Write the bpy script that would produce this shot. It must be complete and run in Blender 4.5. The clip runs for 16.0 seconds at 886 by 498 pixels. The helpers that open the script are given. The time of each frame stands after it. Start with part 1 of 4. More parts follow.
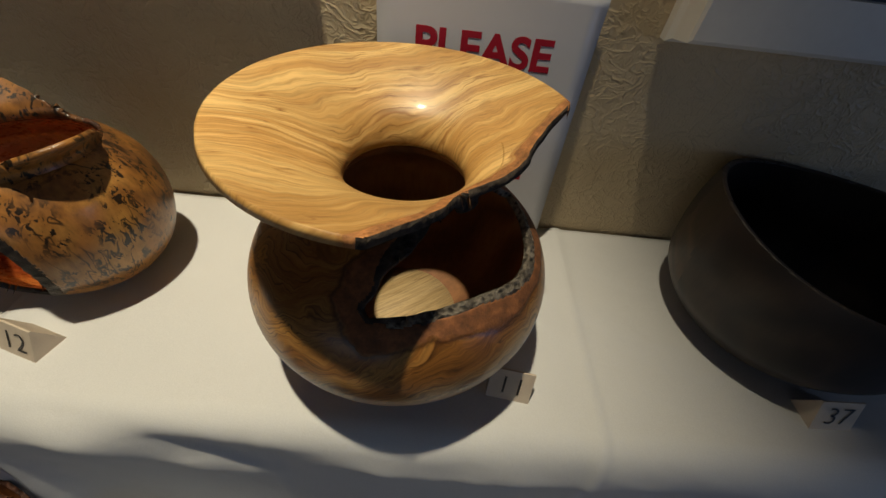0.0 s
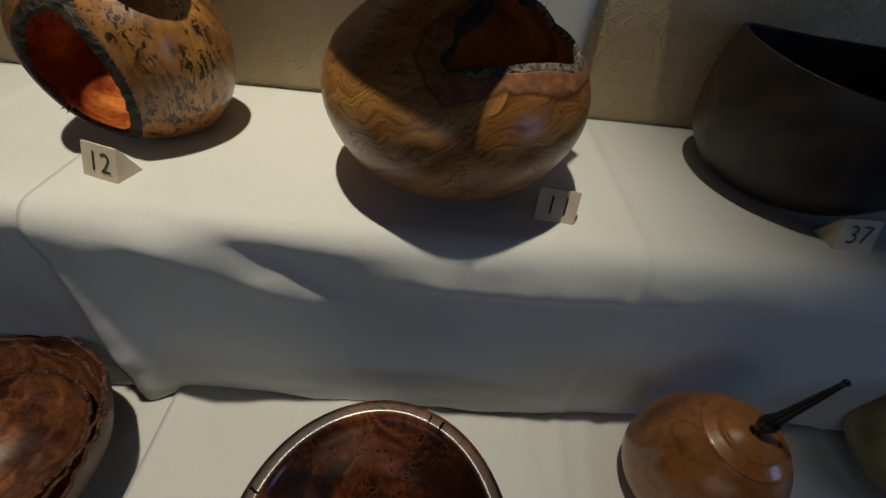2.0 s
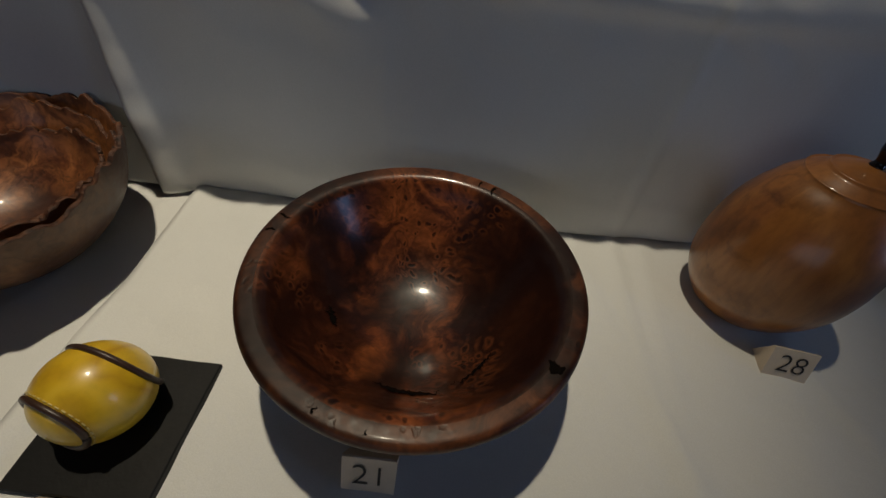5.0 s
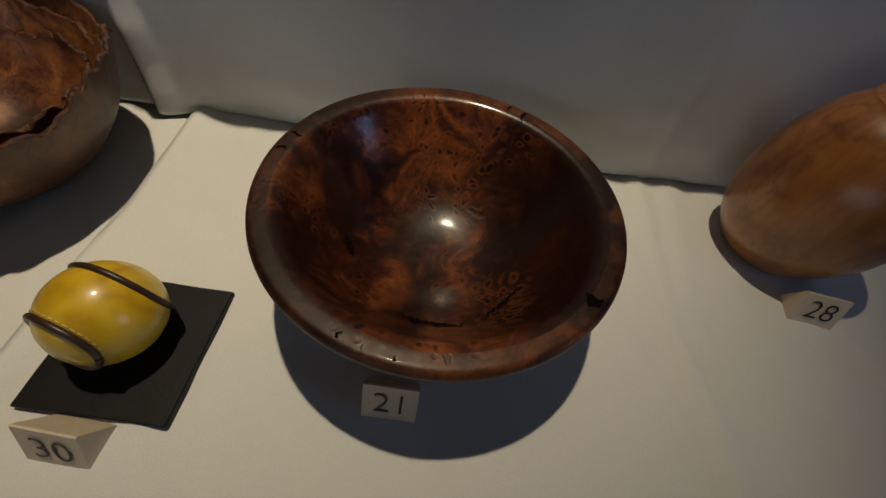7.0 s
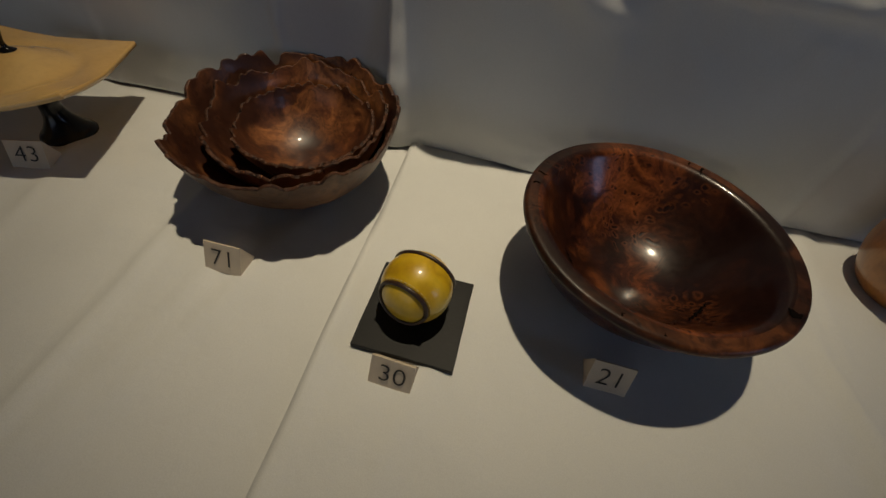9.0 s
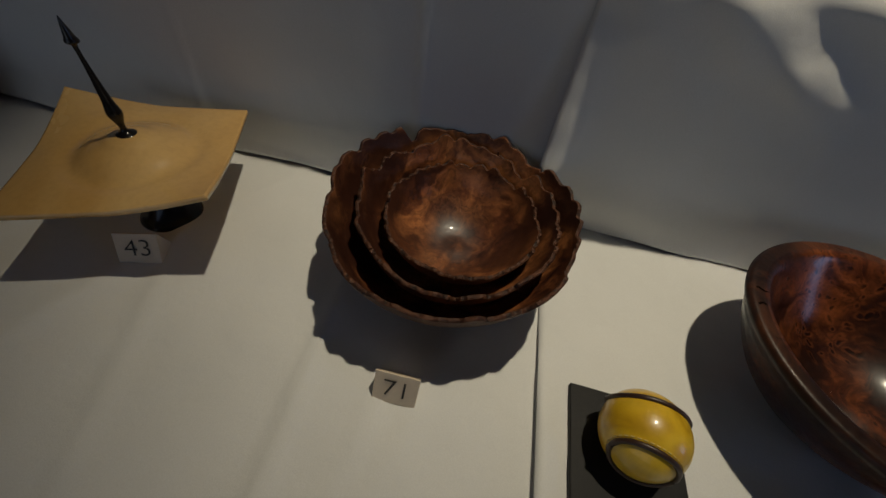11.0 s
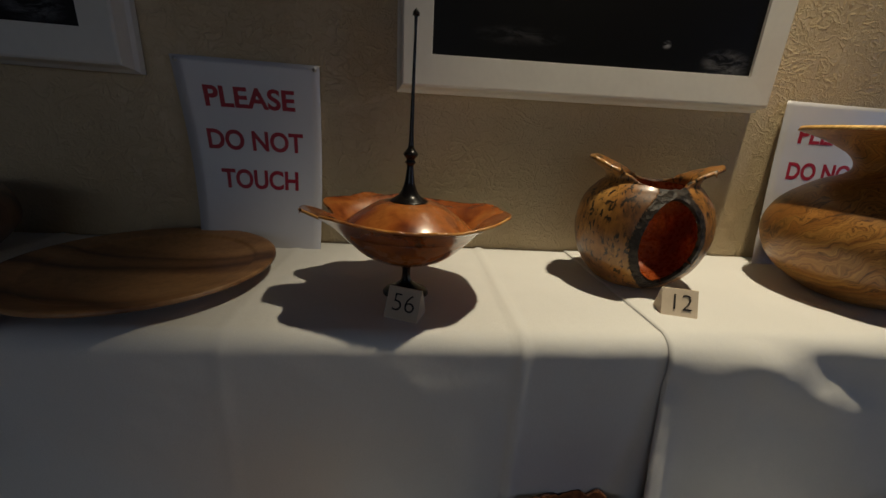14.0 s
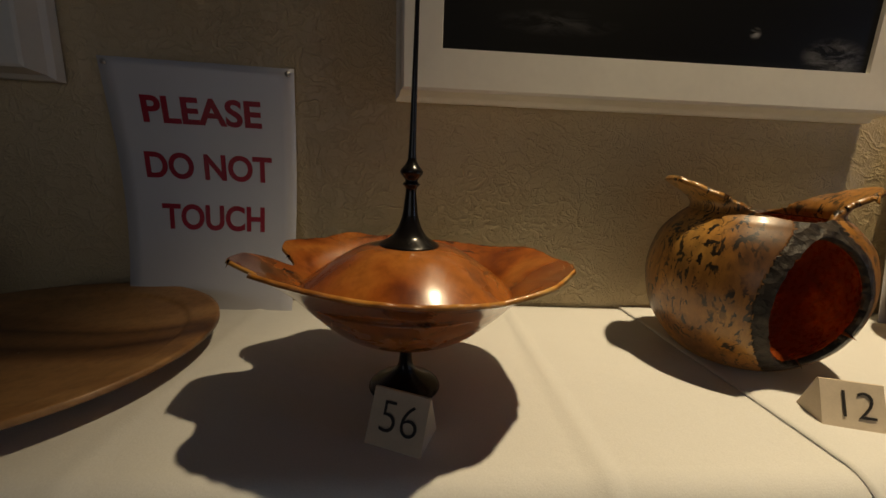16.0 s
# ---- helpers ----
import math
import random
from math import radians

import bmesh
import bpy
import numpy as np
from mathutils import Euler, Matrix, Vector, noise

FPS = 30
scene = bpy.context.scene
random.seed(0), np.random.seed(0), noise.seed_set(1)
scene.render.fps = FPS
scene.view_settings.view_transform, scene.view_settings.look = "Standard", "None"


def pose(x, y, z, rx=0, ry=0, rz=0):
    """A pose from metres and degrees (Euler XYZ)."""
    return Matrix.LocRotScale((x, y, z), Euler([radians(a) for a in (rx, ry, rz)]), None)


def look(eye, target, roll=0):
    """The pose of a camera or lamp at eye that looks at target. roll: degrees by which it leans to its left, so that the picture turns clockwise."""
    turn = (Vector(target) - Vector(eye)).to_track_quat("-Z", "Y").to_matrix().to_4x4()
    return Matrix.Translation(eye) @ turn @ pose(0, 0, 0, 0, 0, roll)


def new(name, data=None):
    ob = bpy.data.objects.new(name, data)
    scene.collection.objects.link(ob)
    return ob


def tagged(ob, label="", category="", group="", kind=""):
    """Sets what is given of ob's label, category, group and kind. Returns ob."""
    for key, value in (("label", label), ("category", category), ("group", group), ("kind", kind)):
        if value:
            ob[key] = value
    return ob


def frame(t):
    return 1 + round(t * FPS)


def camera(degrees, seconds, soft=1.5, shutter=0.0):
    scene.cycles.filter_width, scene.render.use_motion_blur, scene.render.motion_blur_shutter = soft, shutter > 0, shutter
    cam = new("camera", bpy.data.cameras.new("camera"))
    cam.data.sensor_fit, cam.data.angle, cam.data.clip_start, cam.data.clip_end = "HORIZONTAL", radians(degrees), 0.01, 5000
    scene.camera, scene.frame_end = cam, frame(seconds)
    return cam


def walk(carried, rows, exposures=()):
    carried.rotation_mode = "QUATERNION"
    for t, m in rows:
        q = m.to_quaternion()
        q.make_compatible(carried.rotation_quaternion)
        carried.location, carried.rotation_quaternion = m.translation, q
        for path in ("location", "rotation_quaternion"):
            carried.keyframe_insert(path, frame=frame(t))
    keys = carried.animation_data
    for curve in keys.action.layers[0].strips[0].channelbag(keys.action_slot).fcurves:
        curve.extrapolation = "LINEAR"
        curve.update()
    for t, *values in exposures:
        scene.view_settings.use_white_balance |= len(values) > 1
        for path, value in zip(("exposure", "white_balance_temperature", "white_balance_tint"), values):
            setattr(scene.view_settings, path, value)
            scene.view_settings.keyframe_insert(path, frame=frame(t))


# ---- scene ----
cam = camera(99.7, 16.0)
METRES, EYE, TILT, LEAN, TURN = 1.54, 1.426, -46.27, -5.55, 2.08
ROWS = [
    (0.0, 0.0, 0.0, 0.0, 0.0, -0.0, -0.0),
    (0.5, -0.0033, 0.0003, -0.021, -0.1, -0.52, 0.15),
    (1.0, -0.0151, -0.0075, -0.0586, -0.2, -0.35, 0.35),
    (1.5, -0.0258, -0.0137, -0.0903, -0.37, 0.06, 0.54),
    (2.0, -0.0365, -0.0172, -0.1168, -0.35, 1.15, 0.81),
    (2.5, -0.0485, -0.0265, -0.154, -0.01, 2.71, 0.94),
    (3.0, -0.0563, -0.0302, -0.1906, 0.46, 4.01, 0.77),
    (3.5, -0.0613, -0.0187, -0.2249, 0.92, 4.01, 0.44),
    (4.0, -0.0631, -0.0085, -0.2505, 1.05, 3.48, 0.09),
    (4.5, -0.0639, 0.0057, -0.2715, 1.02, 2.39, -0.37),
    (5.0, -0.0664, 0.0194, -0.2848, 1.01, -0.22, -0.97),
    (7.5, -0.0924, 0.0249, -0.3004, 1.73, -7.24, -3.02),
    (8.0, -0.1153, 0.0076, -0.3063, 2.79, -6.74, -3.93),
    (8.5, -0.1477, -0.0122, -0.3113, 4.48, -5.77, -5.34),
    (9.0, -0.1931, -0.0436, -0.3132, 7.02, -3.88, -7.63),
    (9.5, -0.2304, -0.0474, -0.3135, 9.96, -2.1, -10.2),
    (12.0, -0.3896, -0.0428, -0.2474, -0.04, 2.73, -0.26),
    (12.5, -0.4256, -0.0821, -0.2169, -2.52, 9.0, 3.38),
    (13.0, -0.4574, -0.1069, -0.1924, -3.37, 16.7, 5.41),
    (13.5, -0.4676, -0.0967, -0.1709, -3.91, 22.78, 6.3),
    (14.0, -0.4696, -0.0527, -0.131, -3.72, 27.16, 6.3),
    (14.5, -0.467, -0.0043, -0.0967, -3.06, 30.51, 6.18),
    (15.0, -0.4675, 0.0136, -0.0732, -2.6, 32.54, 6.22),
    (15.5, -0.4667, 0.0231, -0.0687, -2.4, 33.32, 6.19),
    (16.0, -0.463, 0.0342, -0.0697, -2.37, 33.59, 6.16),
]
BETWEEN = [(7.3, look((-0.086, -0.300, 1.061), (-0.002, 0.880, -0.552), 11.3)), (9.7, look((-0.320, -0.389, 1.113), (-0.646, 0.863, -0.413), 4.4)), (11.8, look((-0.560, -0.325, 1.139), (-0.469, 1.053, -0.308), 10.7))]
walk(cam, sorted([(t, pose(0, 0, EYE, TILT, LEAN, TURN) @ pose(METRES * x, METRES * y, METRES * z, 90 + pitch, roll, yaw)) for t, x, y, z, yaw, pitch, roll in ROWS] + BETWEEN, key=lambda row: row[0]),
     [(0, -0.06, 6350, 10), (1.5, -0.08, 6100, 8), (3, -0.16, 6150, 9), (5, 0.06, 6350, 11), (8, 0.07, 7000, 11), (9.5, 0, 6700, 10), (12, -0.1, 6300, 10), (13.5, 0, 6500, 10), (14.5, -0.07, 6950, 11), (16, 0.04, 8000, 12)])


# ---- light ----
world = bpy.data.worlds.new("world")
scene.world = world
world.use_nodes = True
sky = world.node_tree.nodes.new("ShaderNodeTexSky")
sky.sky_type, sky.sun_disc = "NISHITA", False
sky.sun_elevation, sky.sun_rotation = radians(8), radians(40)
world.node_tree.links.new(sky.outputs[0], world.node_tree.nodes["Background"].inputs[0])
world.node_tree.nodes["Background"].inputs[1].default_value = 0.06


def lamp(name, kind, at, target, power, colour, **settings):
    data = bpy.data.lights.new(name, kind)
    data.energy, data.color = power, colour
    if kind == "SPOT":
        data.spot_size, data.spot_blend, data.shadow_soft_size = radians(settings["cone"]), settings["blend"], settings["radius"]
    if kind == "AREA":
        data.shape, data.size, data.size_y = "RECTANGLE", settings["width"], settings["height"]
    ob = new(name, data)
    ob.matrix_world = look(at, target)
    return ob


LAMP = (-0.20, 0.19, 2.60)
lamp("ceiling_spot", "SPOT", LAMP, (-0.295, 0.235, 0.8), 91, (1.0, 0.875, 0.635), cone=55, blend=1.0, radius=0.022)
WINDOW = (2.2, -1.0, 1.50)
lamp("window_light", "AREA", (WINDOW[0] - 0.01, WINDOW[1], WINDOW[2]), (-0.3, 0.0, 1.0), 3.6, (0.36, 0.55, 1.0), width=0.42, height=0.95)
# Added fill for the left wall and hanging fronts; no window is known there.
FRONT_FILL = (-1.8, -4.2, 1.6)
lamp("front_window_light", "AREA", (FRONT_FILL[0], FRONT_FILL[1] + 0.01, FRONT_FILL[2]), (-0.6, 0.0, 1.1), 6.0, (0.60, 0.66, 1.0), width=3.4, height=1.7)

# ---- materials ----


class Nodes:
    """A short hand for node trees."""

    def __init__(self, name):
        self.mat = bpy.data.materials.new(name)
        self.mat.use_nodes = True
        self.tree = self.mat.node_tree
        self.bsdf = self.tree.nodes["Principled BSDF"]
        self.co = self.add("ShaderNodeTexCoord").outputs["Object"]

    def add(self, kind, **inputs):
        n = self.tree.nodes.new(kind)
        for key, value in inputs.items():
            self.set(n, key.replace("_", " "), value)
        return n

    def set(self, n, key, value):
        socket = n.inputs[int(key)] if key.isdigit() else n.inputs[key]
        if isinstance(value, bpy.types.NodeSocket):
            self.tree.links.new(value, socket)
        else:
            socket.default_value = value

    def stretch(self, scale, turn=(0, 0, 0)):
        m = self.add("ShaderNodeMapping", Vector=self.co, Scale=scale, Rotation=[radians(a) for a in turn])
        return m.outputs[0]

    def noise(self, scale, detail=4, rough=0.55, distortion=0.0, vector=None):
        n = self.add("ShaderNodeTexNoise", Vector=vector or self.co, Scale=scale, Detail=detail, Roughness=rough, Distortion=distortion)
        return n.outputs[0]

    def warp(self, vector, scale, amount, detail=3):
        n = self.add("ShaderNodeTexNoise", Vector=vector, Scale=scale, Detail=detail)
        a = self.add("ShaderNodeVectorMath", **{"0": n.outputs[1], "1": (0.5, 0.5, 0.5)})
        a.operation = "SUBTRACT"
        b = self.add("ShaderNodeVectorMath", **{"0": a.outputs[0]})
        b.operation = "SCALE"
        b.inputs["Scale"].default_value = amount
        c = self.add("ShaderNodeVectorMath", **{"0": vector, "1": b.outputs[0]})
        return c.outputs[0]

    def wave(self, vector, scale, distortion=2.0, detail=2.0, kind="RINGS"):
        n = self.add("ShaderNodeTexWave", Vector=vector, Scale=scale, Distortion=distortion, Detail=detail)
        n.wave_type = kind
        return n.outputs["Fac"]

    def cells(self, vector, scale, feature="F1", rand=1.0):
        n = self.add("ShaderNodeTexVoronoi")
        n.feature = feature
        self.set(n, "Vector", vector)
        self.set(n, "Scale", scale)
        self.set(n, "Randomness", rand)
        return n.outputs["Distance"]

    def ramp(self, fac, *stops):
        n = self.add("ShaderNodeValToRGB", Fac=fac)
        e = n.color_ramp.elements
        while len(e) < len(stops):
            e.new(0.5)
        for el, (p, c) in zip(e, stops):
            el.position = p
            el.color = (*c, 1) if len(c) == 3 else (c[0], c[0], c[0], 1)
        return n.outputs[0]

    def mix(self, fac, a, b, mode="MIX"):
        n = self.add("ShaderNodeMix")
        n.data_type, n.blend_type = "RGBA", mode
        for i, v in ((0, fac), (6, a), (7, b)):
            if isinstance(v, bpy.types.NodeSocket):
                self.tree.links.new(v, n.inputs[i])
            else:
                n.inputs[i].default_value = v if i == 0 else (*v, 1)
        return n.outputs[2]

    def math(self, op, a, b=0.0):
        n = self.add("ShaderNodeMath", **{"0": a, "1": b})
        n.operation = op
        return n.outputs[0]

    def done(self, colour, rough=0.5, coat=0.0, bump=None, height=0.1, depth=0.001, metal=0.0, coat_rough=0.08, spec=0.5):
        self.set(self.bsdf, "Base Color", colour if isinstance(colour, bpy.types.NodeSocket) else (*colour, 1))
        self.set(self.bsdf, "Roughness", rough)
        self.set(self.bsdf, "Metallic", metal)
        self.set(self.bsdf, "Coat Weight", coat)
        self.set(self.bsdf, "Coat Roughness", coat_rough)
        self.set(self.bsdf, "Specular IOR Level", spec)
        if bump is not None:
            b = self.add("ShaderNodeBump", Height=bump, Strength=height, Distance=depth)
            self.set(self.bsdf, "Normal", b.outputs[0])
        return self.mat


def cloth_material():
    k = Nodes("white_cotton")
    weave = k.noise(900, 2)
    soft = k.noise(9, 4)
    blot = k.ramp(k.noise(3.5, 5), (0.3, (0.64, 0.64, 0.625)), (0.7, (0.73, 0.73, 0.715)))
    col = k.mix(0.25, blot, k.ramp(weave, (0.3, (0.56, 0.56, 0.55)), (0.7, (0.76, 0.76, 0.745))))
    h = k.math("ADD", k.math("ADD", soft, k.math("MULTIPLY", k.noise(26, 4, 0.5, 0.6), 0.22)), k.math("MULTIPLY", weave, 0.05))
    return k.done(col, 0.9, bump=h, height=0.5, depth=0.006, spec=0.2)


def wallpaper_material():
    k = Nodes("embossed_wallpaper")

    def ridges(scale, width, stretch, turn, detail=2):
        v = k.warp(k.stretch(stretch, turn), scale * 0.9, 1.1 / scale, 4)
        n = k.noise(scale, detail, 0.5, 1.2, v)
        return k.ramp(k.math("ABSOLUTE", k.math("SUBTRACT", n, 0.5)), (0.0, (1,)), (width, (0.35,)), (width * 4, (0,)))

    a, b, c = ridges(22, 0.012, (1, 1, 1), (0, 0, 0)), ridges(34, 0.014, (1, 1, 1.5), (0, 35, 0)), ridges(60, 0.02, (1.5, 1, 1), (0, -30, 0))
    h = k.math("ADD", k.math("ADD", k.math("MULTIPLY", a, 0.9), k.math("MULTIPLY", b, 0.7)), k.math("MULTIPLY", c, 0.35))
    h = k.math("ADD", h, k.math("MULTIPLY", k.noise(30, 5), 0.9))
    col = k.ramp(k.noise(5, 5), (0.3, (0.49, 0.38, 0.225)), (0.7, (0.59, 0.475, 0.30)))
    return k.done(col, 0.40, bump=h, height=0.5, depth=0.0032, spec=0.5)


def plain(name, colour, rough=0.5, vary=0.12, scale=30.0, coat=0.0, bump=0.1, metal=0.0, spec=0.5):
    k = Nodes(name)
    n = k.noise(scale, 5)
    lo, hi = [c * (1 - vary) for c in colour], [min(1, c * (1 + vary)) for c in colour]
    fine = k.noise(scale * 9, 3)
    col = k.mix(0.35, k.ramp(n, (0.3, lo), (0.7, hi)), k.ramp(fine, (0.3, lo), (0.7, hi)))
    return k.done(col, rough, coat, k.math("ADD", n, k.math("MULTIPLY", fine, 0.4)), bump, 0.002, metal, spec=spec)


def grain_wood(name, dark, mid, light, rings=10.0, distortion=6.0, stretch=(1, 1, 1), turn=(0, 0, 0), warp=0.04, lines=0.0, line_scale=14.0,
               line_colour=(0.02, 0.012, 0.008), patch=None, rough=0.35, coat=0.4, size=6.0, bump=0.08, pore=0.78, patch_at=0.5, line_width=1.0, line_at=0.42, line_stretch=(1, 1, 1), line_warp=0.03):
    """Turned wood: growth rings cut across an uneven figure, fine pores, and dark spalting lines where lines is above zero."""
    k = Nodes(name)
    v = k.warp(k.stretch(stretch, turn), 24, warp * 0.25, 4)
    n = k.noise(size, 2.5, 0.45, distortion * 0.12, v)
    w = k.math("PINGPONG", k.math("MULTIPLY", n, rings), 1.0)
    col = k.ramp(w, (0.0, dark), (0.42, mid), (0.85, light))
    blot = k.noise(11, 5, vector=v)
    col = k.mix(k.ramp(blot, (0.4, (0.0,)), (0.75, (0.6,))), col, k.mix(0.5, mid, light))
    if patch:
        col = k.mix(k.ramp(k.noise(8.5, 5, 0.6, 0.5, k.stretch((1, 1, 1.4))), (patch_at, (0,)), (patch_at + 0.07, (0.9,))), col, patch)
    pores = k.noise(150, 4, 0.6, vector=k.stretch((1, 1, 0.22), turn))
    col = k.mix(1.0, col, k.ramp(pores, (0.34, (pore,)), (0.58, (1.0,))), "MULTIPLY")
    if lines:
        lv = k.warp(k.stretch(line_stretch), 30, line_warp, 4)
        m = k.noise(line_scale, 5, 0.6, 0.8, lv)
        thin = k.ramp(k.math("ABSOLUTE", k.math("SUBTRACT", m, 0.5)), (0.006 * line_width, (1,)), (0.022 * line_width, (0,)))
        where = k.ramp(k.noise(13, 3), (line_at, (0,)), (line_at + 0.10, (1,)))
        col = k.mix(k.math("MULTIPLY", k.math("MULTIPLY", thin, where), lines), col, line_colour)
    return k.done(col, k.ramp(blot, (0.3, (rough,)), (0.8, (rough + 0.12,))), coat, k.math("ADD", pores, k.math("MULTIPLY", w, 0.3)), bump, 0.001, coat_rough=0.12)


def contour_wood(name, dark, mid, light, direction, fibre, rings, bend, sap, sap_fine=95, rough=0.3, coat=0.4, line=0.16, wide=5.0, curl=0.004, contrast=0.6, streak=0.3):
    """Growth layers cut at a slant, with thin dark late-wood lines that come and go, and fine fibres along them; near a natural edge the wood turns to rough sapwood."""
    k = Nodes(name)
    v = k.warp(k.warp(k.co, wide, 0.30 / wide * bend, 2), 26, curl * bend, 3)

    def along(axis, scale):
        d = k.add("ShaderNodeVectorMath", **{"0": v, "1": axis})
        d.operation = "DOT_PRODUCT"
        return k.math("MULTIPLY", d.outputs["Value"], scale)

    def grain(across, length, detail, offset):
        c = k.add("ShaderNodeCombineXYZ", X=along(direction, across), Y=along(fibre, length), Z=k.math("ADD", along((0.3, 0.2, 0.93), length), offset))
        return k.noise(1.0, detail, 0.55, vector=c.outputs[0])

    fade = k.ramp(k.noise(17, 4, 0.6), (0.36, (1 - contrast,)), (0.60, (1.0,)))
    bands = k.math("MULTIPLY", k.math("ADD", grain(rings, 7, 4, 0.0), grain(rings * 0.22, 4, 3, 9.0)), 0.5)
    col = k.ramp(bands, (0.28, [0.3 * a + 0.7 * b for a, b in zip(dark, mid)]), (0.45, mid), (0.57, light))
    layer = k.math("ABSOLUTE", k.math("SUBTRACT", k.math("FRACT", k.math("MULTIPLY", grain(rings * 0.45, 5, 2, 4.0), 9.0)), 0.5))
    col = k.mix(k.math("MULTIPLY", k.ramp(layer, (0.0, (0.95,)), (line * 0.45, (0.5,)), (line, (0.0,))), fade), col, dark)
    xyz = k.add("ShaderNodeCombineXYZ", X=along(direction, 620), Y=along(fibre, 34), Z=along((0.3, 0.2, 0.93), 60))
    hair = k.noise(1.0, 4, 0.65, vector=xyz.outputs[0])
    col = k.mix(1.0, col, k.ramp(hair, (0.34, (1 - streak,)), (0.56, (1.04,))), "MULTIPLY")
    tick = k.math("MULTIPLY", k.ramp(hair, (0.27, (1,)), (0.33, (0,))), k.ramp(k.noise(21, 3), (0.47, (0,)), (0.60, (0.85,))))
    col = k.mix(tick, col, [0.5 * c for c in dark])
    col = k.mix(0.75, col, k.ramp(k.noise(6, 4, 0.55), (0.3, (0.68,)), (0.7, (1.12,))), "MULTIPLY")
    e = k.add("ShaderNodeAttribute")
    e.attribute_name = "edge"
    e = k.math("ADD", e.outputs["Fac"], k.math("MULTIPLY", k.math("SUBTRACT", k.noise(38, 5, 0.65), 0.5), 0.5))
    near = k.ramp(e, (0.46, (0,)), (0.54, (1,)))
    bark = k.ramp(k.noise(sap_fine, 5, 0.7), (0.3, [c * 0.45 for c in sap]), (0.52, sap), (0.72, [min(1, c * 1.7) for c in sap]))
    line_at = k.ramp(e, (0.36, (0,)), (0.45, (0.85,)), (0.52, (0,)))
    col = k.mix(line_at, k.mix(near, col, bark), dark)
    bump = k.math("ADD", k.math("MULTIPLY", hair, 0.12), k.math("MULTIPLY", k.math("MULTIPLY", k.noise(sap_fine, 5, 0.7), near), 1.3))
    return k.done(col, k.ramp(near, (0.0, (rough,)), (1.0, (0.75,))), k.math("MULTIPLY", k.math("SUBTRACT", 1.0, near), coat), bump, 0.45, 0.002, coat_rough=0.12)


def spalted_wood(name, pale, gold, brown, rough=0.3, coat=0.25):
    """Yellow wood with clouds of brown stain and many short black spalting marks that run up and round."""
    k = Nodes(name)
    v = k.warp(k.co, 18, 0.018, 4)
    cloud = k.noise(10, 5, 0.6, 0.4, v)
    col = k.ramp(cloud, (0.37, brown), (0.48, gold), (0.64, pale))
    fine = k.noise(140, 4, 0.65, vector=k.stretch((1, 1, 0.3)))
    col = k.mix(1.0, col, k.ramp(fine, (0.34, (0.66,)), (0.60, (1.05,))), "MULTIPLY")
    mv = k.warp(k.stretch((1, 1, 0.42), (0, 28, 0)), 40, 0.012, 3)
    marks = k.ramp(k.noise(175, 4, 0.6, 0.6, mv), (0.545, (0,)), (0.575, (1,)))
    where = k.ramp(k.noise(20, 4, 0.6), (0.40, (0,)), (0.52, (1,)))
    thread = k.ramp(k.math("ABSOLUTE", k.math("SUBTRACT", k.noise(30, 3, 0.5, 1.0, mv), 0.5)), (0.004, (0.9,)), (0.014, (0,)))
    dark = (0.016, 0.010, 0.006)
    col = k.mix(k.math("MULTIPLY", marks, where), col, dark)
    col = k.mix(k.math("MULTIPLY", thread, k.ramp(k.noise(9, 3), (0.42, (0,)), (0.52, (1,)))), col, dark)
    return k.done(col, k.ramp(cloud, (0.3, (rough + 0.15,)), (0.7, (rough,))), coat, fine, 0.12, 0.001, coat_rough=0.15)


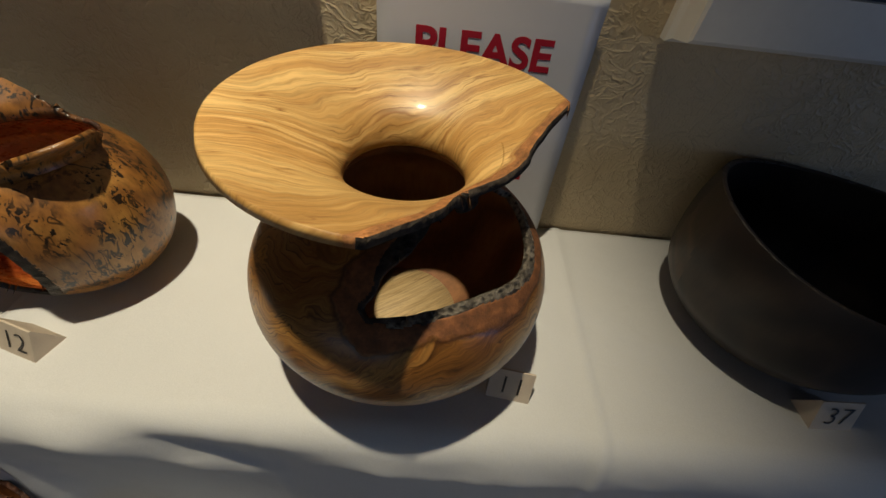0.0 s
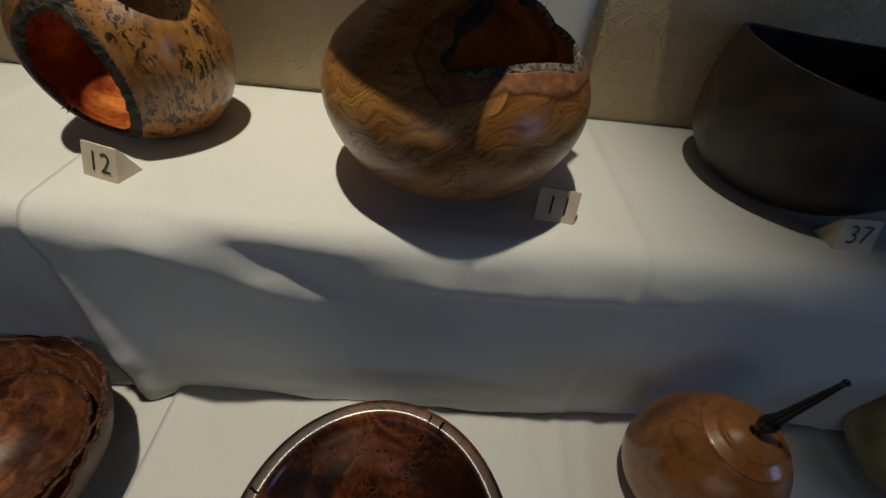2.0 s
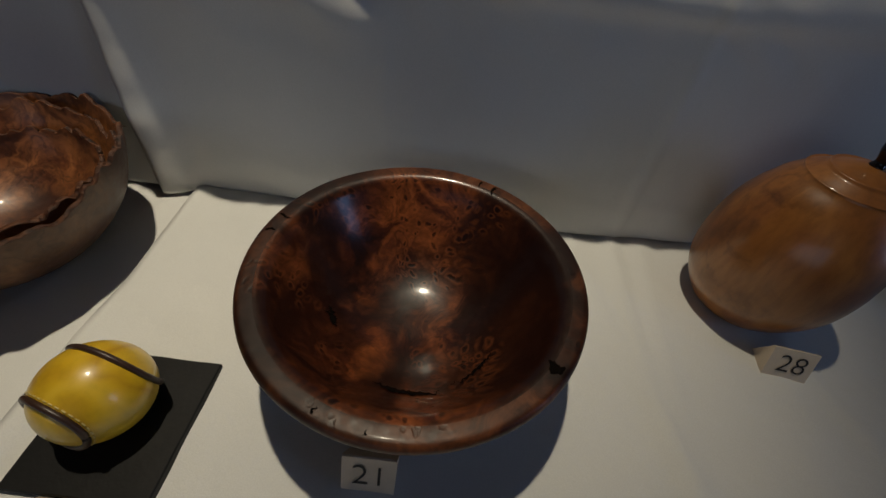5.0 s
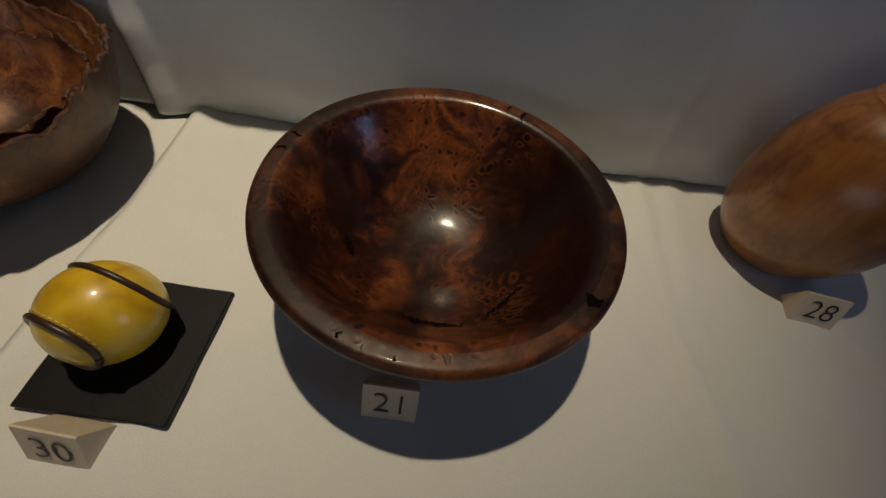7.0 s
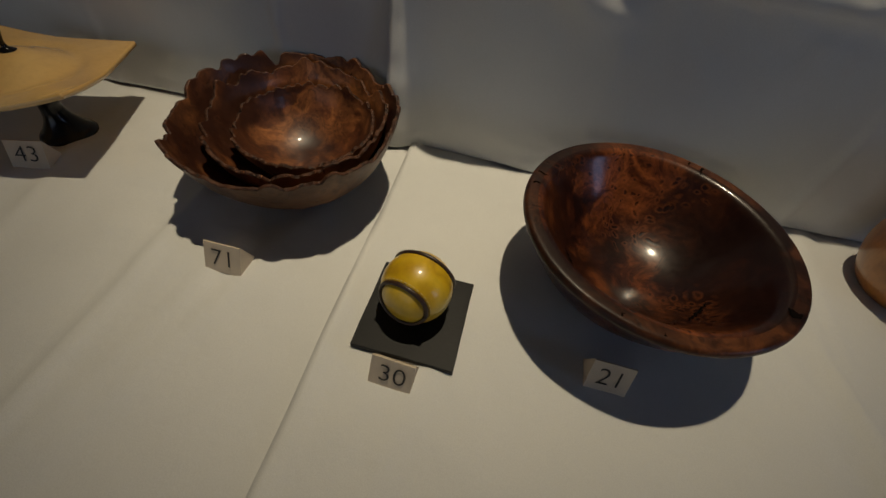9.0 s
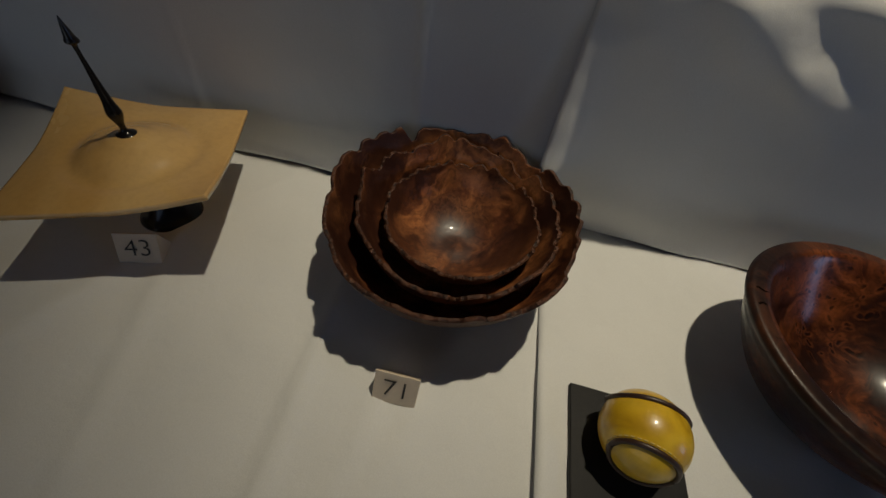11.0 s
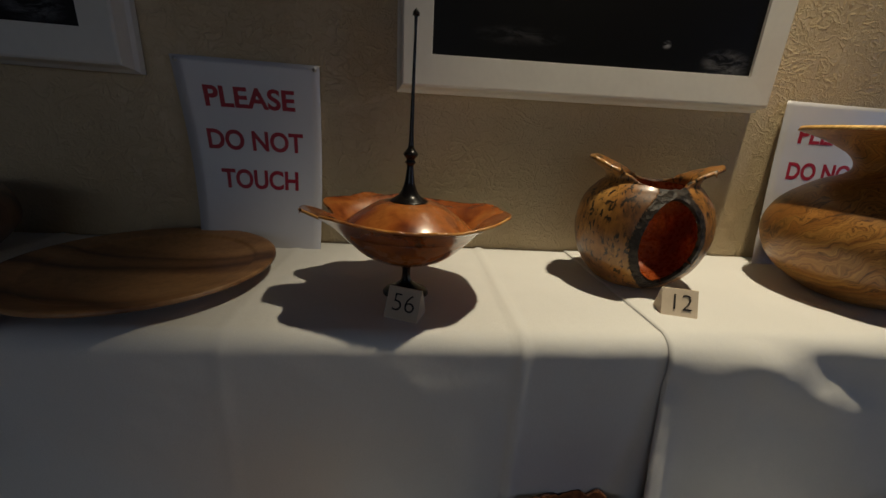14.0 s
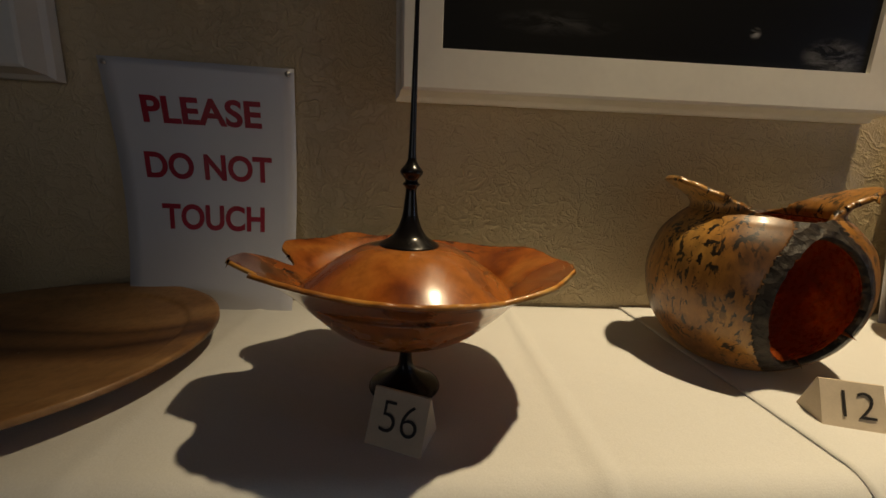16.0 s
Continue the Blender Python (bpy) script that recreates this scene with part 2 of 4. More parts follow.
def burl_wood(name, dark, mid, light, scale=1.0, rough=0.28, coat=0.6, eyes=1.0, spec=0.5, dark_from=None, gloss=0.10):
    """Burl: swirling light and dark clouds, curls of grain, and clusters of small dark eyes."""
    k = Nodes(name)
    v = k.warp(k.co, 14 * scale, 0.09 / scale, 4)
    n = k.noise(10 * scale, 5, 0.6, 1.0, v)
    curl = k.math("PINGPONG", k.math("MULTIPLY", k.noise(16 * scale, 3, 0.5, 1.5, v), 9.0), 1.0)
    col = k.ramp(n, (0.36, dark), (0.47, mid), (0.58, light), (0.70, mid))
    col = k.mix(0.55, col, k.ramp(curl, (0.0, (0.35,)), (0.5, (1.0,)), (1.0, (1.25,))), "MULTIPLY")
    big = k.noise(6 * scale, 3, 0.5, 0.8)
    col = k.mix(k.ramp(big, (0.40, (0.92,)), (0.56, (0.0,))), col, dark)
    # Turns to the dark tone past the given x, along a ragged border.
    if dark_from is not None:
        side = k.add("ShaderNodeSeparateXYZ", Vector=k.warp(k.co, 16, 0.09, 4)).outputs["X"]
        col = k.mix(k.ramp(side, (max(0.0, dark_from), (0.0,)), (dark_from + 0.030, (0.88,))), col, dark)
    ev = k.warp(k.warp(k.co, 60, 0.012, 3), 14, 0.06, 2)
    cell = k.cells(ev, 78 * scale)
    eye = k.ramp(cell, (0.16, (1,)), (0.30, (0,)))
    ring = k.ramp(cell, (0.22, (0,)), (0.36, (1,)), (0.58, (0,)))
    where = k.ramp(k.noise(11 * scale, 4), (0.49, (0,)), (0.58, (1,)))
    col = k.mix(k.math("MULTIPLY", k.math("MULTIPLY", ring, where), 0.20 * eyes), col, [min(1, c * 1.5) for c in light])
    col = k.mix(k.math("MULTIPLY", k.math("MULTIPLY", eye, where), 0.7 * eyes), col, [c * 0.3 for c in dark])
    fine = k.noise(170, 4)
    col = k.mix(0.4, col, k.ramp(fine, (0.35, (0.5,)), (0.65, (1.0,))), "MULTIPLY")
    pits = k.math("SUBTRACT", k.math("ADD", n, k.math("MULTIPLY", fine, 0.35)), k.math("MULTIPLY", k.math("MULTIPLY", eye, where), 0.5))
    return k.done(col, k.ramp(fine, (0.3, (rough,)), (0.7, (rough + 0.14,))), coat, pits, 0.26, 0.0014, coat_rough=gloss, spec=spec)


def crust(name, dark, light, scale=90.0, rough=0.8, spec=0.4, metal=0.0, depth=0.004):
    k = Nodes(name)
    n = k.noise(scale, 6, 0.7)
    c = k.cells(k.warp(k.co, 60, 0.01), scale * 1.6)
    col = k.mix(k.ramp(c, (0.15, (0.9,)), (0.45, (0.0,))), k.ramp(n, (0.35, dark), (0.7, light)), [v * 0.4 for v in dark])
    return k.done(col, rough, 0.0, k.math("ADD", n, c), 0.9, depth, metal, spec=spec)


def picture_material():
    k = Nodes("dark_night_print")
    v = k.warp(k.stretch((1.2, 1, 3.5)), 9, 0.05, 4)
    col = k.ramp(k.noise(5, 6, 0.6, 0.4, v), (0.62, (0.004, 0.004, 0.0045)), (0.80, (0.020, 0.020, 0.023)))
    wisps = k.noise(26, 6, 0.65, 0.6, v)
    for x, z, wide, high, bright in ((0.103, -0.132, 0.008, 0.007, 0.8), (-0.125, -0.135, 0.075, 0.014, 0.10), (0.205, -0.152, 0.045, 0.022, 0.45)):
        m = k.add("ShaderNodeMapping", Vector=k.co, Location=(-x / wide, 0, -z / high), Scale=(1 / wide, 0.0, 1 / high))
        d = k.add("ShaderNodeVectorMath", **{"0": m.outputs[0]})
        d.operation = "LENGTH"
        near = k.math("MULTIPLY", k.ramp(d.outputs["Value"], (0.1, (1,)), (1.0, (0,))), k.ramp(wisps, (0.40, (0,)), (0.62, (bright,))))
        col = k.mix(near, col, (0.42, 0.42, 0.44))
    return k.done(col, 0.4, 0.0, spec=0.2)


CLOTH, WALLPAPER = cloth_material(), wallpaper_material()
WHITE_FRAME = plain("white_painted_frame", (0.72, 0.70, 0.64), 0.45, 0.05, 12)
PRINT = picture_material()
PAPER = plain("laminated_paper", (0.55, 0.55, 0.58), 0.35, 0.03, 8, coat=0.2, bump=0.04)
RED_INK = plain("red_print", (0.34, 0.012, 0.028), 0.5, 0.1, 60, coat=0.1, bump=0.02, spec=0.2)
BLACK_INK = plain("black_marker", (0.018, 0.014, 0.012), 0.6, 0.2, 200, bump=0.02)
CARD = plain("cream_card", (0.60, 0.50, 0.38), 0.75, 0.08, 60)
EBONY = plain("black_lacquered_wood", (0.006, 0.005, 0.005), 0.25, 0.3, 120, coat=0.25, bump=0.03, spec=0.3)
SLATE = plain("dark_slate", (0.0075, 0.0075, 0.008), 0.55, 0.35, 28, bump=0.25, spec=0.28)
ASH_FLARE = contour_wood("pale_figured_wood", (0.34, 0.150, 0.036), (0.57, 0.310, 0.088), (0.80, 0.520, 0.190), (-0.50, 0.80, 0.33), (0.85, 0.52, 0.0), 190, 2.0, (0.36, 0.15, 0.045), rough=0.42, coat=0.10, line=0.10, wide=7.0, curl=0.009, contrast=1.0, streak=0.24)
OLIVE_BODY = contour_wood("olive_figured_wood", (0.055, 0.019, 0.006), (0.33, 0.135, 0.029), (0.53, 0.265, 0.066), (-0.50, 0.30, 0.78), (0.70, 0.62, 0.35), 170, 3.0, (0.20, 0.076, 0.025), rough=0.36, coat=0.12, line=0.15, wide=9.0, curl=0.014, contrast=0.85, streak=0.42)
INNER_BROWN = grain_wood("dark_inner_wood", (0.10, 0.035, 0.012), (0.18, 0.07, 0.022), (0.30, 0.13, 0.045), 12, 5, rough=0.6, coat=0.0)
DISC_WOOD = contour_wood("pale_sawn_wood", (0.36, 0.22, 0.09), (0.56, 0.39, 0.18), (0.66, 0.48, 0.25), (-0.55, 0.80, 0.0), (0.8, 0.55, 0.0), 200, 0.3, (0.5, 0.3, 0.1), rough=0.65, coat=0.0, line=0.1)
BARK = crust("bark_edge", (0.012, 0.010, 0.009), (0.09, 0.065, 0.045), 80)
GREY_CRUST = crust("grey_pitted_edge", (0.05, 0.040, 0.030), (0.30, 0.26, 0.20), 110)
SPALTED = spalted_wood("spalted_yellow_wood", (0.50, 0.260, 0.066), (0.33, 0.140, 0.030), (0.150, 0.064, 0.021))
ORANGE_INNER = burl_wood("orange_lacquered_inside", (0.20, 0.034, 0.008), (0.50, 0.115, 0.021), (0.76, 0.250, 0.050), 1.5, 0.22, 0.6, 0.2)
PEWTER = crust("grey_metal_filler", (0.008, 0.006, 0.005), (0.062, 0.046, 0.034), 62, 0.5, 0.3, 0.0, 0.003)
YEW = grain_wood("orange_yew", (0.15, 0.030, 0.007), (0.34, 0.088, 0.016), (0.46, 0.150, 0.030), 6, 8, (1, 1, 1.2), (0, 60, 20), 0.08, 0.85, 26, (0.030, 0.010, 0.005), patch=(0.085, 0.021, 0.006), rough=0.2, coat=0.8, size=9, patch_at=0.55, line_width=1.6, line_at=0.46)
YEW_RIM = grain_wood("orange_yew_edge", (0.34, 0.10, 0.02), (0.60, 0.25, 0.05), (0.72, 0.40, 0.12), 9, 6, rough=0.3, coat=0.5)
PLATTER_WOOD = grain_wood("striped_olive_wood", (0.075, 0.030, 0.012), (0.27, 0.130, 0.052), (0.40, 0.215, 0.092), 9, 2.0, (0.16, 1, 1), (0, 0, -12), 0.03, rough=0.4, coat=0.15, size=9)
DARK_BOWL = grain_wood("dark_brown_bowl_wood", (0.007, 0.0045, 0.0034), (0.014, 0.0085, 0.0065), (0.030, 0.018, 0.012), 14, 5, rough=0.5, coat=0.10)
DARK_BOWL_LIGHT = grain_wood("paler_brown_bowl_wood", (0.018, 0.011, 0.007), (0.034, 0.020, 0.012), (0.055, 0.032, 0.018), 12, 5, rough=0.48, coat=0.12)
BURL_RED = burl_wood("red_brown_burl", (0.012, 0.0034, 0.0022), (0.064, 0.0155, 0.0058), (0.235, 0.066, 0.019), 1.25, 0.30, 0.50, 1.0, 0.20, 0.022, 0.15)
BURL_EDGE = burl_wood("burl_rim", (0.012, 0.004, 0.0025), (0.050, 0.015, 0.006), (0.135, 0.044, 0.015), 1.2, 0.36, 0.05, 0.6, 0.3)
BURL_BROWN = burl_wood("natural_edge_burl", (0.036, 0.011, 0.006), (0.145, 0.046, 0.017), (0.40, 0.150, 0.050), 1.3, 0.36, 0.12, 0.3)
BURL_OUT = burl_wood("burl_outside", (0.060, 0.026, 0.013), (0.150, 0.070, 0.032), (0.22, 0.115, 0.056), 0.9, 0.45, 0.1, 0.4, 0.35)
RAGGED = crust("dark_ragged_edge", (0.030, 0.011, 0.006), (0.140, 0.052, 0.022), 70, 0.6)
CRACK = plain("black_crack", (0.004, 0.0026, 0.002), 0.95, 0.3, 90, spec=0.05)
CHERRY = grain_wood("orange_brown_wood", (0.13, 0.042, 0.010), (0.265, 0.096, 0.022), (0.36, 0.145, 0.036), 6, 5, (1, 1, 1), (40, 20, 0), 0.06, 0.35, 8, (0.06, 0.02, 0.008), rough=0.30, coat=0.45, patch=(0.13, 0.045, 0.013), patch_at=0.60, line_width=2.5)
CREAM_WOOD = grain_wood("cream_wood", (0.54, 0.315, 0.098), (0.62, 0.385, 0.140), (0.68, 0.445, 0.180), 5, 3, (1, 0.4, 1), (0, 0, 25), 0.04, rough=0.2, coat=0.7, pore=0.93)
PALE_VESSEL = grain_wood("pale_spalted_wood", (0.10, 0.05, 0.022), (0.42, 0.27, 0.11), (0.52, 0.36, 0.16), 6, 5, rough=0.35)
LEMON_WOOD = grain_wood("pale_olive_green_wood", (0.30, 0.22, 0.08), (0.42, 0.33, 0.14), (0.5, 0.4, 0.18), 6, 4, rough=0.3)
BROWN_VESSEL = grain_wood("brown_turned_wood", (0.07, 0.03, 0.014), (0.15, 0.068, 0.03), (0.22, 0.11, 0.05), 10, 4, rough=0.4)
YELLOW_PAINT = grain_wood("yellow_stained_wood", (0.46, 0.26, 0.008), (0.60, 0.37, 0.012), (0.68, 0.45, 0.03), 9, 3, (1, 1, 0.3), (30, 30, 0), 0.02, rough=0.3, coat=0.4, pore=0.9, size=14)
ORANGE_SPOT = plain("orange_stain", (0.42, 0.12, 0.025), 0.4, 0.2, 60)
RIDGE = plain("dark_brown_ridge", (0.035, 0.016, 0.010), 0.4, 0.25, 90)
STITCH = plain("pale_stitch", (0.62, 0.48, 0.16), 0.6, 0.1, 90)
PLASTER = plain("cream_plaster", (0.42, 0.37, 0.29), 0.85, 0.08, 6)
CEILING = plain("white_ceiling", (0.42, 0.41, 0.38), 0.9, 0.05, 5)
CARPET = plain("dark_carpet", (0.045, 0.03, 0.026), 0.95, 0.3, 60)
METAL = plain("brushed_metal", (0.55, 0.55, 0.55), 0.35, 0.05, 50, metal=1.0)
TABLE_WOOD = plain("table_board", (0.24, 0.15, 0.08), 0.6, 0.2, 20)

# ---- building helpers ----


def thing(name, label, category, at, turn=0.0, group=""):
    ob = new(name)
    ob.empty_display_size = 0.03
    ob.matrix_world = pose(*at, 0, 0, turn)
    return tagged(ob, label, category, group)


def part(name, data, material, parent, label="", smooth=True):
    """Links a bmesh or a mesh as one object under its thing."""
    if isinstance(data, bmesh.types.BMesh):
        me = bpy.data.meshes.new(name)
        data.to_mesh(me)
        data.free()
    else:
        me = data
    for m in material if isinstance(material, (list, tuple)) else [material]:
        me.materials.append(m)
    if smooth:
        me.shade_smooth()
    ob = new(name, me)
    ob.parent = parent
    return tagged(ob, label)


def structure(name, data, material, label="", smooth=False):
    return tagged(part(name, data, material, None, label, smooth), kind="structure")


def soft_edges(ob, width=0.002, segments=2):
    m = ob.modifiers.new("bevel", "BEVEL")
    m.width, m.segments, m.limit_method = width, segments, "ANGLE"
    return ob


def box_mesh(x0, x1, y0, y1, z0, z1):
    bm = bmesh.new()
    bmesh.ops.create_cube(bm, size=1, matrix=Matrix.LocRotScale(((x0 + x1) / 2, (y0 + y1) / 2, (z0 + z1) / 2), None, (x1 - x0, y1 - y0, z1 - z0)))
    return bm


def curve_points(points, n):
    """n + 1 points evenly along a smooth curve through the given ones."""
    p = np.array(points, float)
    q = np.vstack([2 * p[0] - p[1], p, 2 * p[-1] - p[-2]])
    out = []
    for i in range(len(p) - 1):
        a, b, c, d = q[i:i + 4]
        for t in np.linspace(0, 1, 24, endpoint=False):
            out.append(0.5 * (2 * b + (c - a) * t + (2 * a - 5 * b + 4 * c - d) * t * t + (3 * b - a - 3 * c + d) * t ** 3))
    out = np.array(out + [p[-1]])
    s = np.concatenate([[0], np.cumsum(np.linalg.norm(np.diff(out, axis=0), axis=1))])
    u = np.linspace(0, s[-1], n + 1)
    return np.stack([np.interp(u, s, out[:, k]) for k in range(out.shape[1])], 1)


def grid_mesh(name, verts, nu, nv, closed, keep=None, slots=None, only=None, edge=None):
    """A mesh from a grid of nu x nv points; closed: joined round in u."""
    faces, mats = [], []
    for j in range(nv - 1):
        for i in range(nu if closed else nu - 1):
            a, b = j * nu + i, j * nu + (i + 1) % nu
            f = (a, b, b + nu, a + nu)
            if only is not None and int(slots[list(f)].max()) != only:
                continue
            if keep is None or keep[list(f)].any():
                faces.append(f)
                if slots is not None:
                    mats.append(int(slots[list(f)].max()))
    used = np.zeros(len(verts), bool)
    used[np.array(faces).ravel()] = True
    index = np.cumsum(used) - 1
    me = bpy.data.meshes.new(name)
    me.from_pydata(np.asarray(verts)[used].tolist(), [], [tuple(int(index[v]) for v in f) for f in faces])
    if slots is not None:
        me.polygons.foreach_set("material_index", mats)
    if edge is not None:
        me.attributes.new("edge", "FLOAT", "POINT").data.foreach_set("value", np.asarray(edge, np.float32)[used])
    me.update()
    return me


def lathe(points, around=96, along=64, smooth=True):
    """A turned solid from its outline of (radius, height), from the axis below, out and up, and in again."""
    p = curve_points(points, along) if smooth else np.array(points, float)
    p[:, 0] = np.maximum(p[:, 0], 0.0004)
    a = np.linspace(0, 2 * math.pi, around, endpoint=False)
    r, z = p[:, 0][:, None], p[:, 1][:, None]
    v = np.stack([r * np.cos(a), r * np.sin(a), z + 0 * a], -1).reshape(-1, 3)
    return grid_mesh("lathe", v, around, len(p), True)


def hollow(points, cut=None, wobble=None, around=300, along=150, slot=None, only=None, edge=None):
    """A turned skin with pieces broken out of it: cut(angle, s, r, z) is above zero where the wood is missing. s runs from 0 at the foot to 1 at the lip."""
    p = curve_points(points, along)
    s1 = np.linspace(0, 1, along + 1)
    th, s = [g.ravel().astype(float) for g in np.meshgrid(np.linspace(0, 2 * math.pi, around, endpoint=False), s1)]

    def rz(s):
        s = np.clip(s, 0, 1)
        return np.maximum(np.interp(s, s1, p[:, 0]), 0.0005), np.interp(s, s1, p[:, 1])

    keep = None
    if cut:
        f = lambda a, b: cut(a, b, *rz(b))
        value = f(th, s)
        keep = value < 0
        for _ in range(5):
            e = 1e-3
            out = value > 0
            ga, gb = (f(th + e, s) - f(th - e, s)) / (2 * e), (f(th, s + e) - f(th, s - e)) / (2 * e)
            g = ga ** 2 + gb ** 2 + 1e-9
            near = out & (np.abs(value) < np.sqrt(g) * 0.25)
            th = np.where(near, th - np.clip(value * ga / g, -0.03, 0.03), th)
            s = np.where(near, np.clip(s - np.clip(value * gb / g, -0.02, 0.02), 0, 1), s)
            value = f(th, s)
    r, z = rz(s)
    if wobble:
        dr, dz = wobble(th, s)
        r, z = r + dr, z + dz
    v = np.stack([r * np.cos(th), r * np.sin(th), z], -1)
    return grid_mesh("hollow", v, around, along + 1, True, keep, None if slot is None else slot(th, s, r, z), only, None if edge is None else edge(th, s, r, z))


def thicken(ob, thickness, inner, rim):
    m = ob.modifiers.new("wall", "SOLIDIFY")
    m.thickness, m.offset, m.material_offset, m.material_offset_rim, m.use_even_offset = thickness, -1, inner, rim, False
    return ob


def waves(seed, count, low, high):
    """A rough periodic function of an angle."""
    g = np.random.default_rng(seed)
    k, a, ph = g.integers(low, high, count), g.normal(size=count), g.uniform(0, 6.28, count)
    return lambda th: sum(a[i] / (1 + 0.06 * k[i]) * np.sin(k[i] * th + ph[i]) for i in range(count)) / math.sqrt(count)


def around_to(th, centre):
    """The angle from a direction in degrees, from -pi to pi."""
    return (th - radians(centre) + math.pi) % (2 * math.pi) - math.pi


def tube(points, radius, sides=8):
    """A rod along points; radius: one, or one for each."""
    p = np.array(points, float)
    n = len(p)
    r = np.broadcast_to(radius, n)
    t = np.gradient(p, axis=0)
    t /= np.linalg.norm(t, axis=1)[:, None]
    up = np.array([0.13, 0.21, 0.97])
    v = []
    for i in range(n):
        a = np.cross(t[i], up)
        a /= np.linalg.norm(a)
        b = np.cross(t[i], a)
        for k in range(sides):
            w = 2 * math.pi * k / sides
            v.append(p[i] + r[i] * (math.cos(w) * a + math.sin(w) * b))
    return grid_mesh("tube", np.array(v), sides, n, True)


def islands(me):
    """The separate pieces of a mesh, left to right, each as a mesh of its own."""
    bm = bmesh.new()
    bm.from_mesh(me)
    left, out = set(bm.verts), []
    while left:
        seen, todo = set(), [next(iter(left))]
        while todo:
            v = todo.pop()
            if v in seen:
                continue
            seen.add(v)
            todo += [e.other_vert(v) for e in v.link_edges]
        left -= seen
        order = sorted(seen, key=lambda v: v.index)
        index = {v: i for i, v in enumerate(order)}
        faces = [tuple(index[v] for v in f.verts) for f in bm.faces if f.verts[0] in seen]
        piece = bpy.data.meshes.new("piece")
        piece.from_pydata([v.co.copy() for v in order], [], faces)
        out.append((min(v.co.x for v in order), piece))
    bm.free()
    return [p for _, p in sorted(out, key=lambda a: a[0])]


def lettering(text, height, bold=0.0, thick=0.0003):
    """Flat letters in the x-z plane, facing -y, centred at the origin."""
    cu = bpy.data.curves.new("lettering", "FONT")
    cu.body, cu.size, cu.align_x, cu.align_y, cu.offset, cu.extrude = text, height * 1.40, "CENTER", "CENTER", bold, thick
    ob = bpy.data.objects.new("lettering", cu)
    scene.collection.objects.link(ob)
    me = bpy.data.meshes.new_from_object(ob.evaluated_get(bpy.context.evaluated_depsgraph_get()))
    bpy.data.objects.remove(ob)
    bpy.data.curves.remove(cu)
    me.transform(pose(0, 0, 0, 90, 0, 0))
    return me


LOW, HIGH, WALL = 0.75, 1.069, 0.405

# ---- room ----
structure("wall_north", box_mesh(-4, 2.35, WALL, WALL + 0.15, 0, 2.75), WALLPAPER, "beige wallpaper with embossed crinkled relief")
structure("floor", box_mesh(-4.15, 2.35, -4.35, WALL + 0.15, -0.1, 0), CARPET, "dark carpet")
structure("ceiling", box_mesh(-4.15, 2.35, -4.35, WALL + 0.15, 2.75, 2.85), CEILING, "plain pale ceiling")
structure("wall_west", box_mesh(-4.15, -4, -4.2, WALL + 0.15, 0, 2.75), PLASTER, "plain cream wall")

def opening_wall(name, low, high, opening, across):
    """A wall with one opening through it, for the window or the added front fill; across: the wall runs along x."""
    c, z, w, h = opening
    bm = bmesh.new()
    for a0, a1, z0, z1 in ((low, c - w, 0, 2.75), (c + w, high, 0, 2.75), (c - w, c + w, 0, z - h), (c - w, c + w, z + h, 2.75)):
        mid, size = ((a0 + a1) / 2, -4.275), (a1 - a0, 0.15)
        if not across:
            mid, size = (2.275, (a0 + a1) / 2), (0.15, a1 - a0)
        bmesh.ops.create_cube(bm, size=1, matrix=Matrix.LocRotScale((*mid, (z0 + z1) / 2), None, (*size, z1 - z0)))
    structure(name, bm, PLASTER, "plain cream wall with an opening")


opening_wall("wall_east", -4.2, WALL, (WINDOW[1], WINDOW[2], 0.23, 0.50), False)
# Unseen wall, opened only for the added front fill.
opening_wall("wall_south", -4.15, 2.35, (FRONT_FILL[0], FRONT_FILL[2], 1.72, 0.87), True)


def downlight():
    t = thing("ceiling_downlight", "small round metal downlight in the ceiling", "ceiling light", (LAMP[0], LAMP[1], 2.66))
    part("trim_ring", lathe([(0.035, 0.0), (0.05, 0.0), (0.055, 0.01), (0.05, 0.09), (0.036, 0.09), (0.035, 0.0)], 48, 20, False), METAL, t)


downlight()


# ---- table and cloths ----
def table():
    t = thing("trestle_table", "long wooden table under white cloth", "table", (0, 0, 0))
    part("tabletop", box_mesh(-1.85, 1.35, -0.60, 0.40, LOW - 0.04, LOW - 0.012), TABLE_WOOD, t, smooth=False)
    for x in (-1.75, 1.25):
        for y in (-0.5, 0.32):
            part("leg", box_mesh(x - 0.03, x + 0.03, y - 0.03, y + 0.03, 0, LOW - 0.04), TABLE_WOOD, t, smooth=False)
    r = thing("display_riser", "wooden riser box under white cloth", "riser", (0, 0, LOW))
    part("box", box_mesh(-1.85, 1.35, 0.14, 0.395, -0.008, HIGH - LOW - 0.014), TABLE_WOOD, r, smooth=False)


table()


def rumple(x, y, seed=0.0):
    return np.array([noise.noise((a * 5 + seed, b * 5, seed)) + 0.5 * noise.noise((a * 13, b * 13 + seed, 7.0)) for a, b in zip(x, y)])


def crease(d, width):
    return np.exp(-(d / width) ** 2)


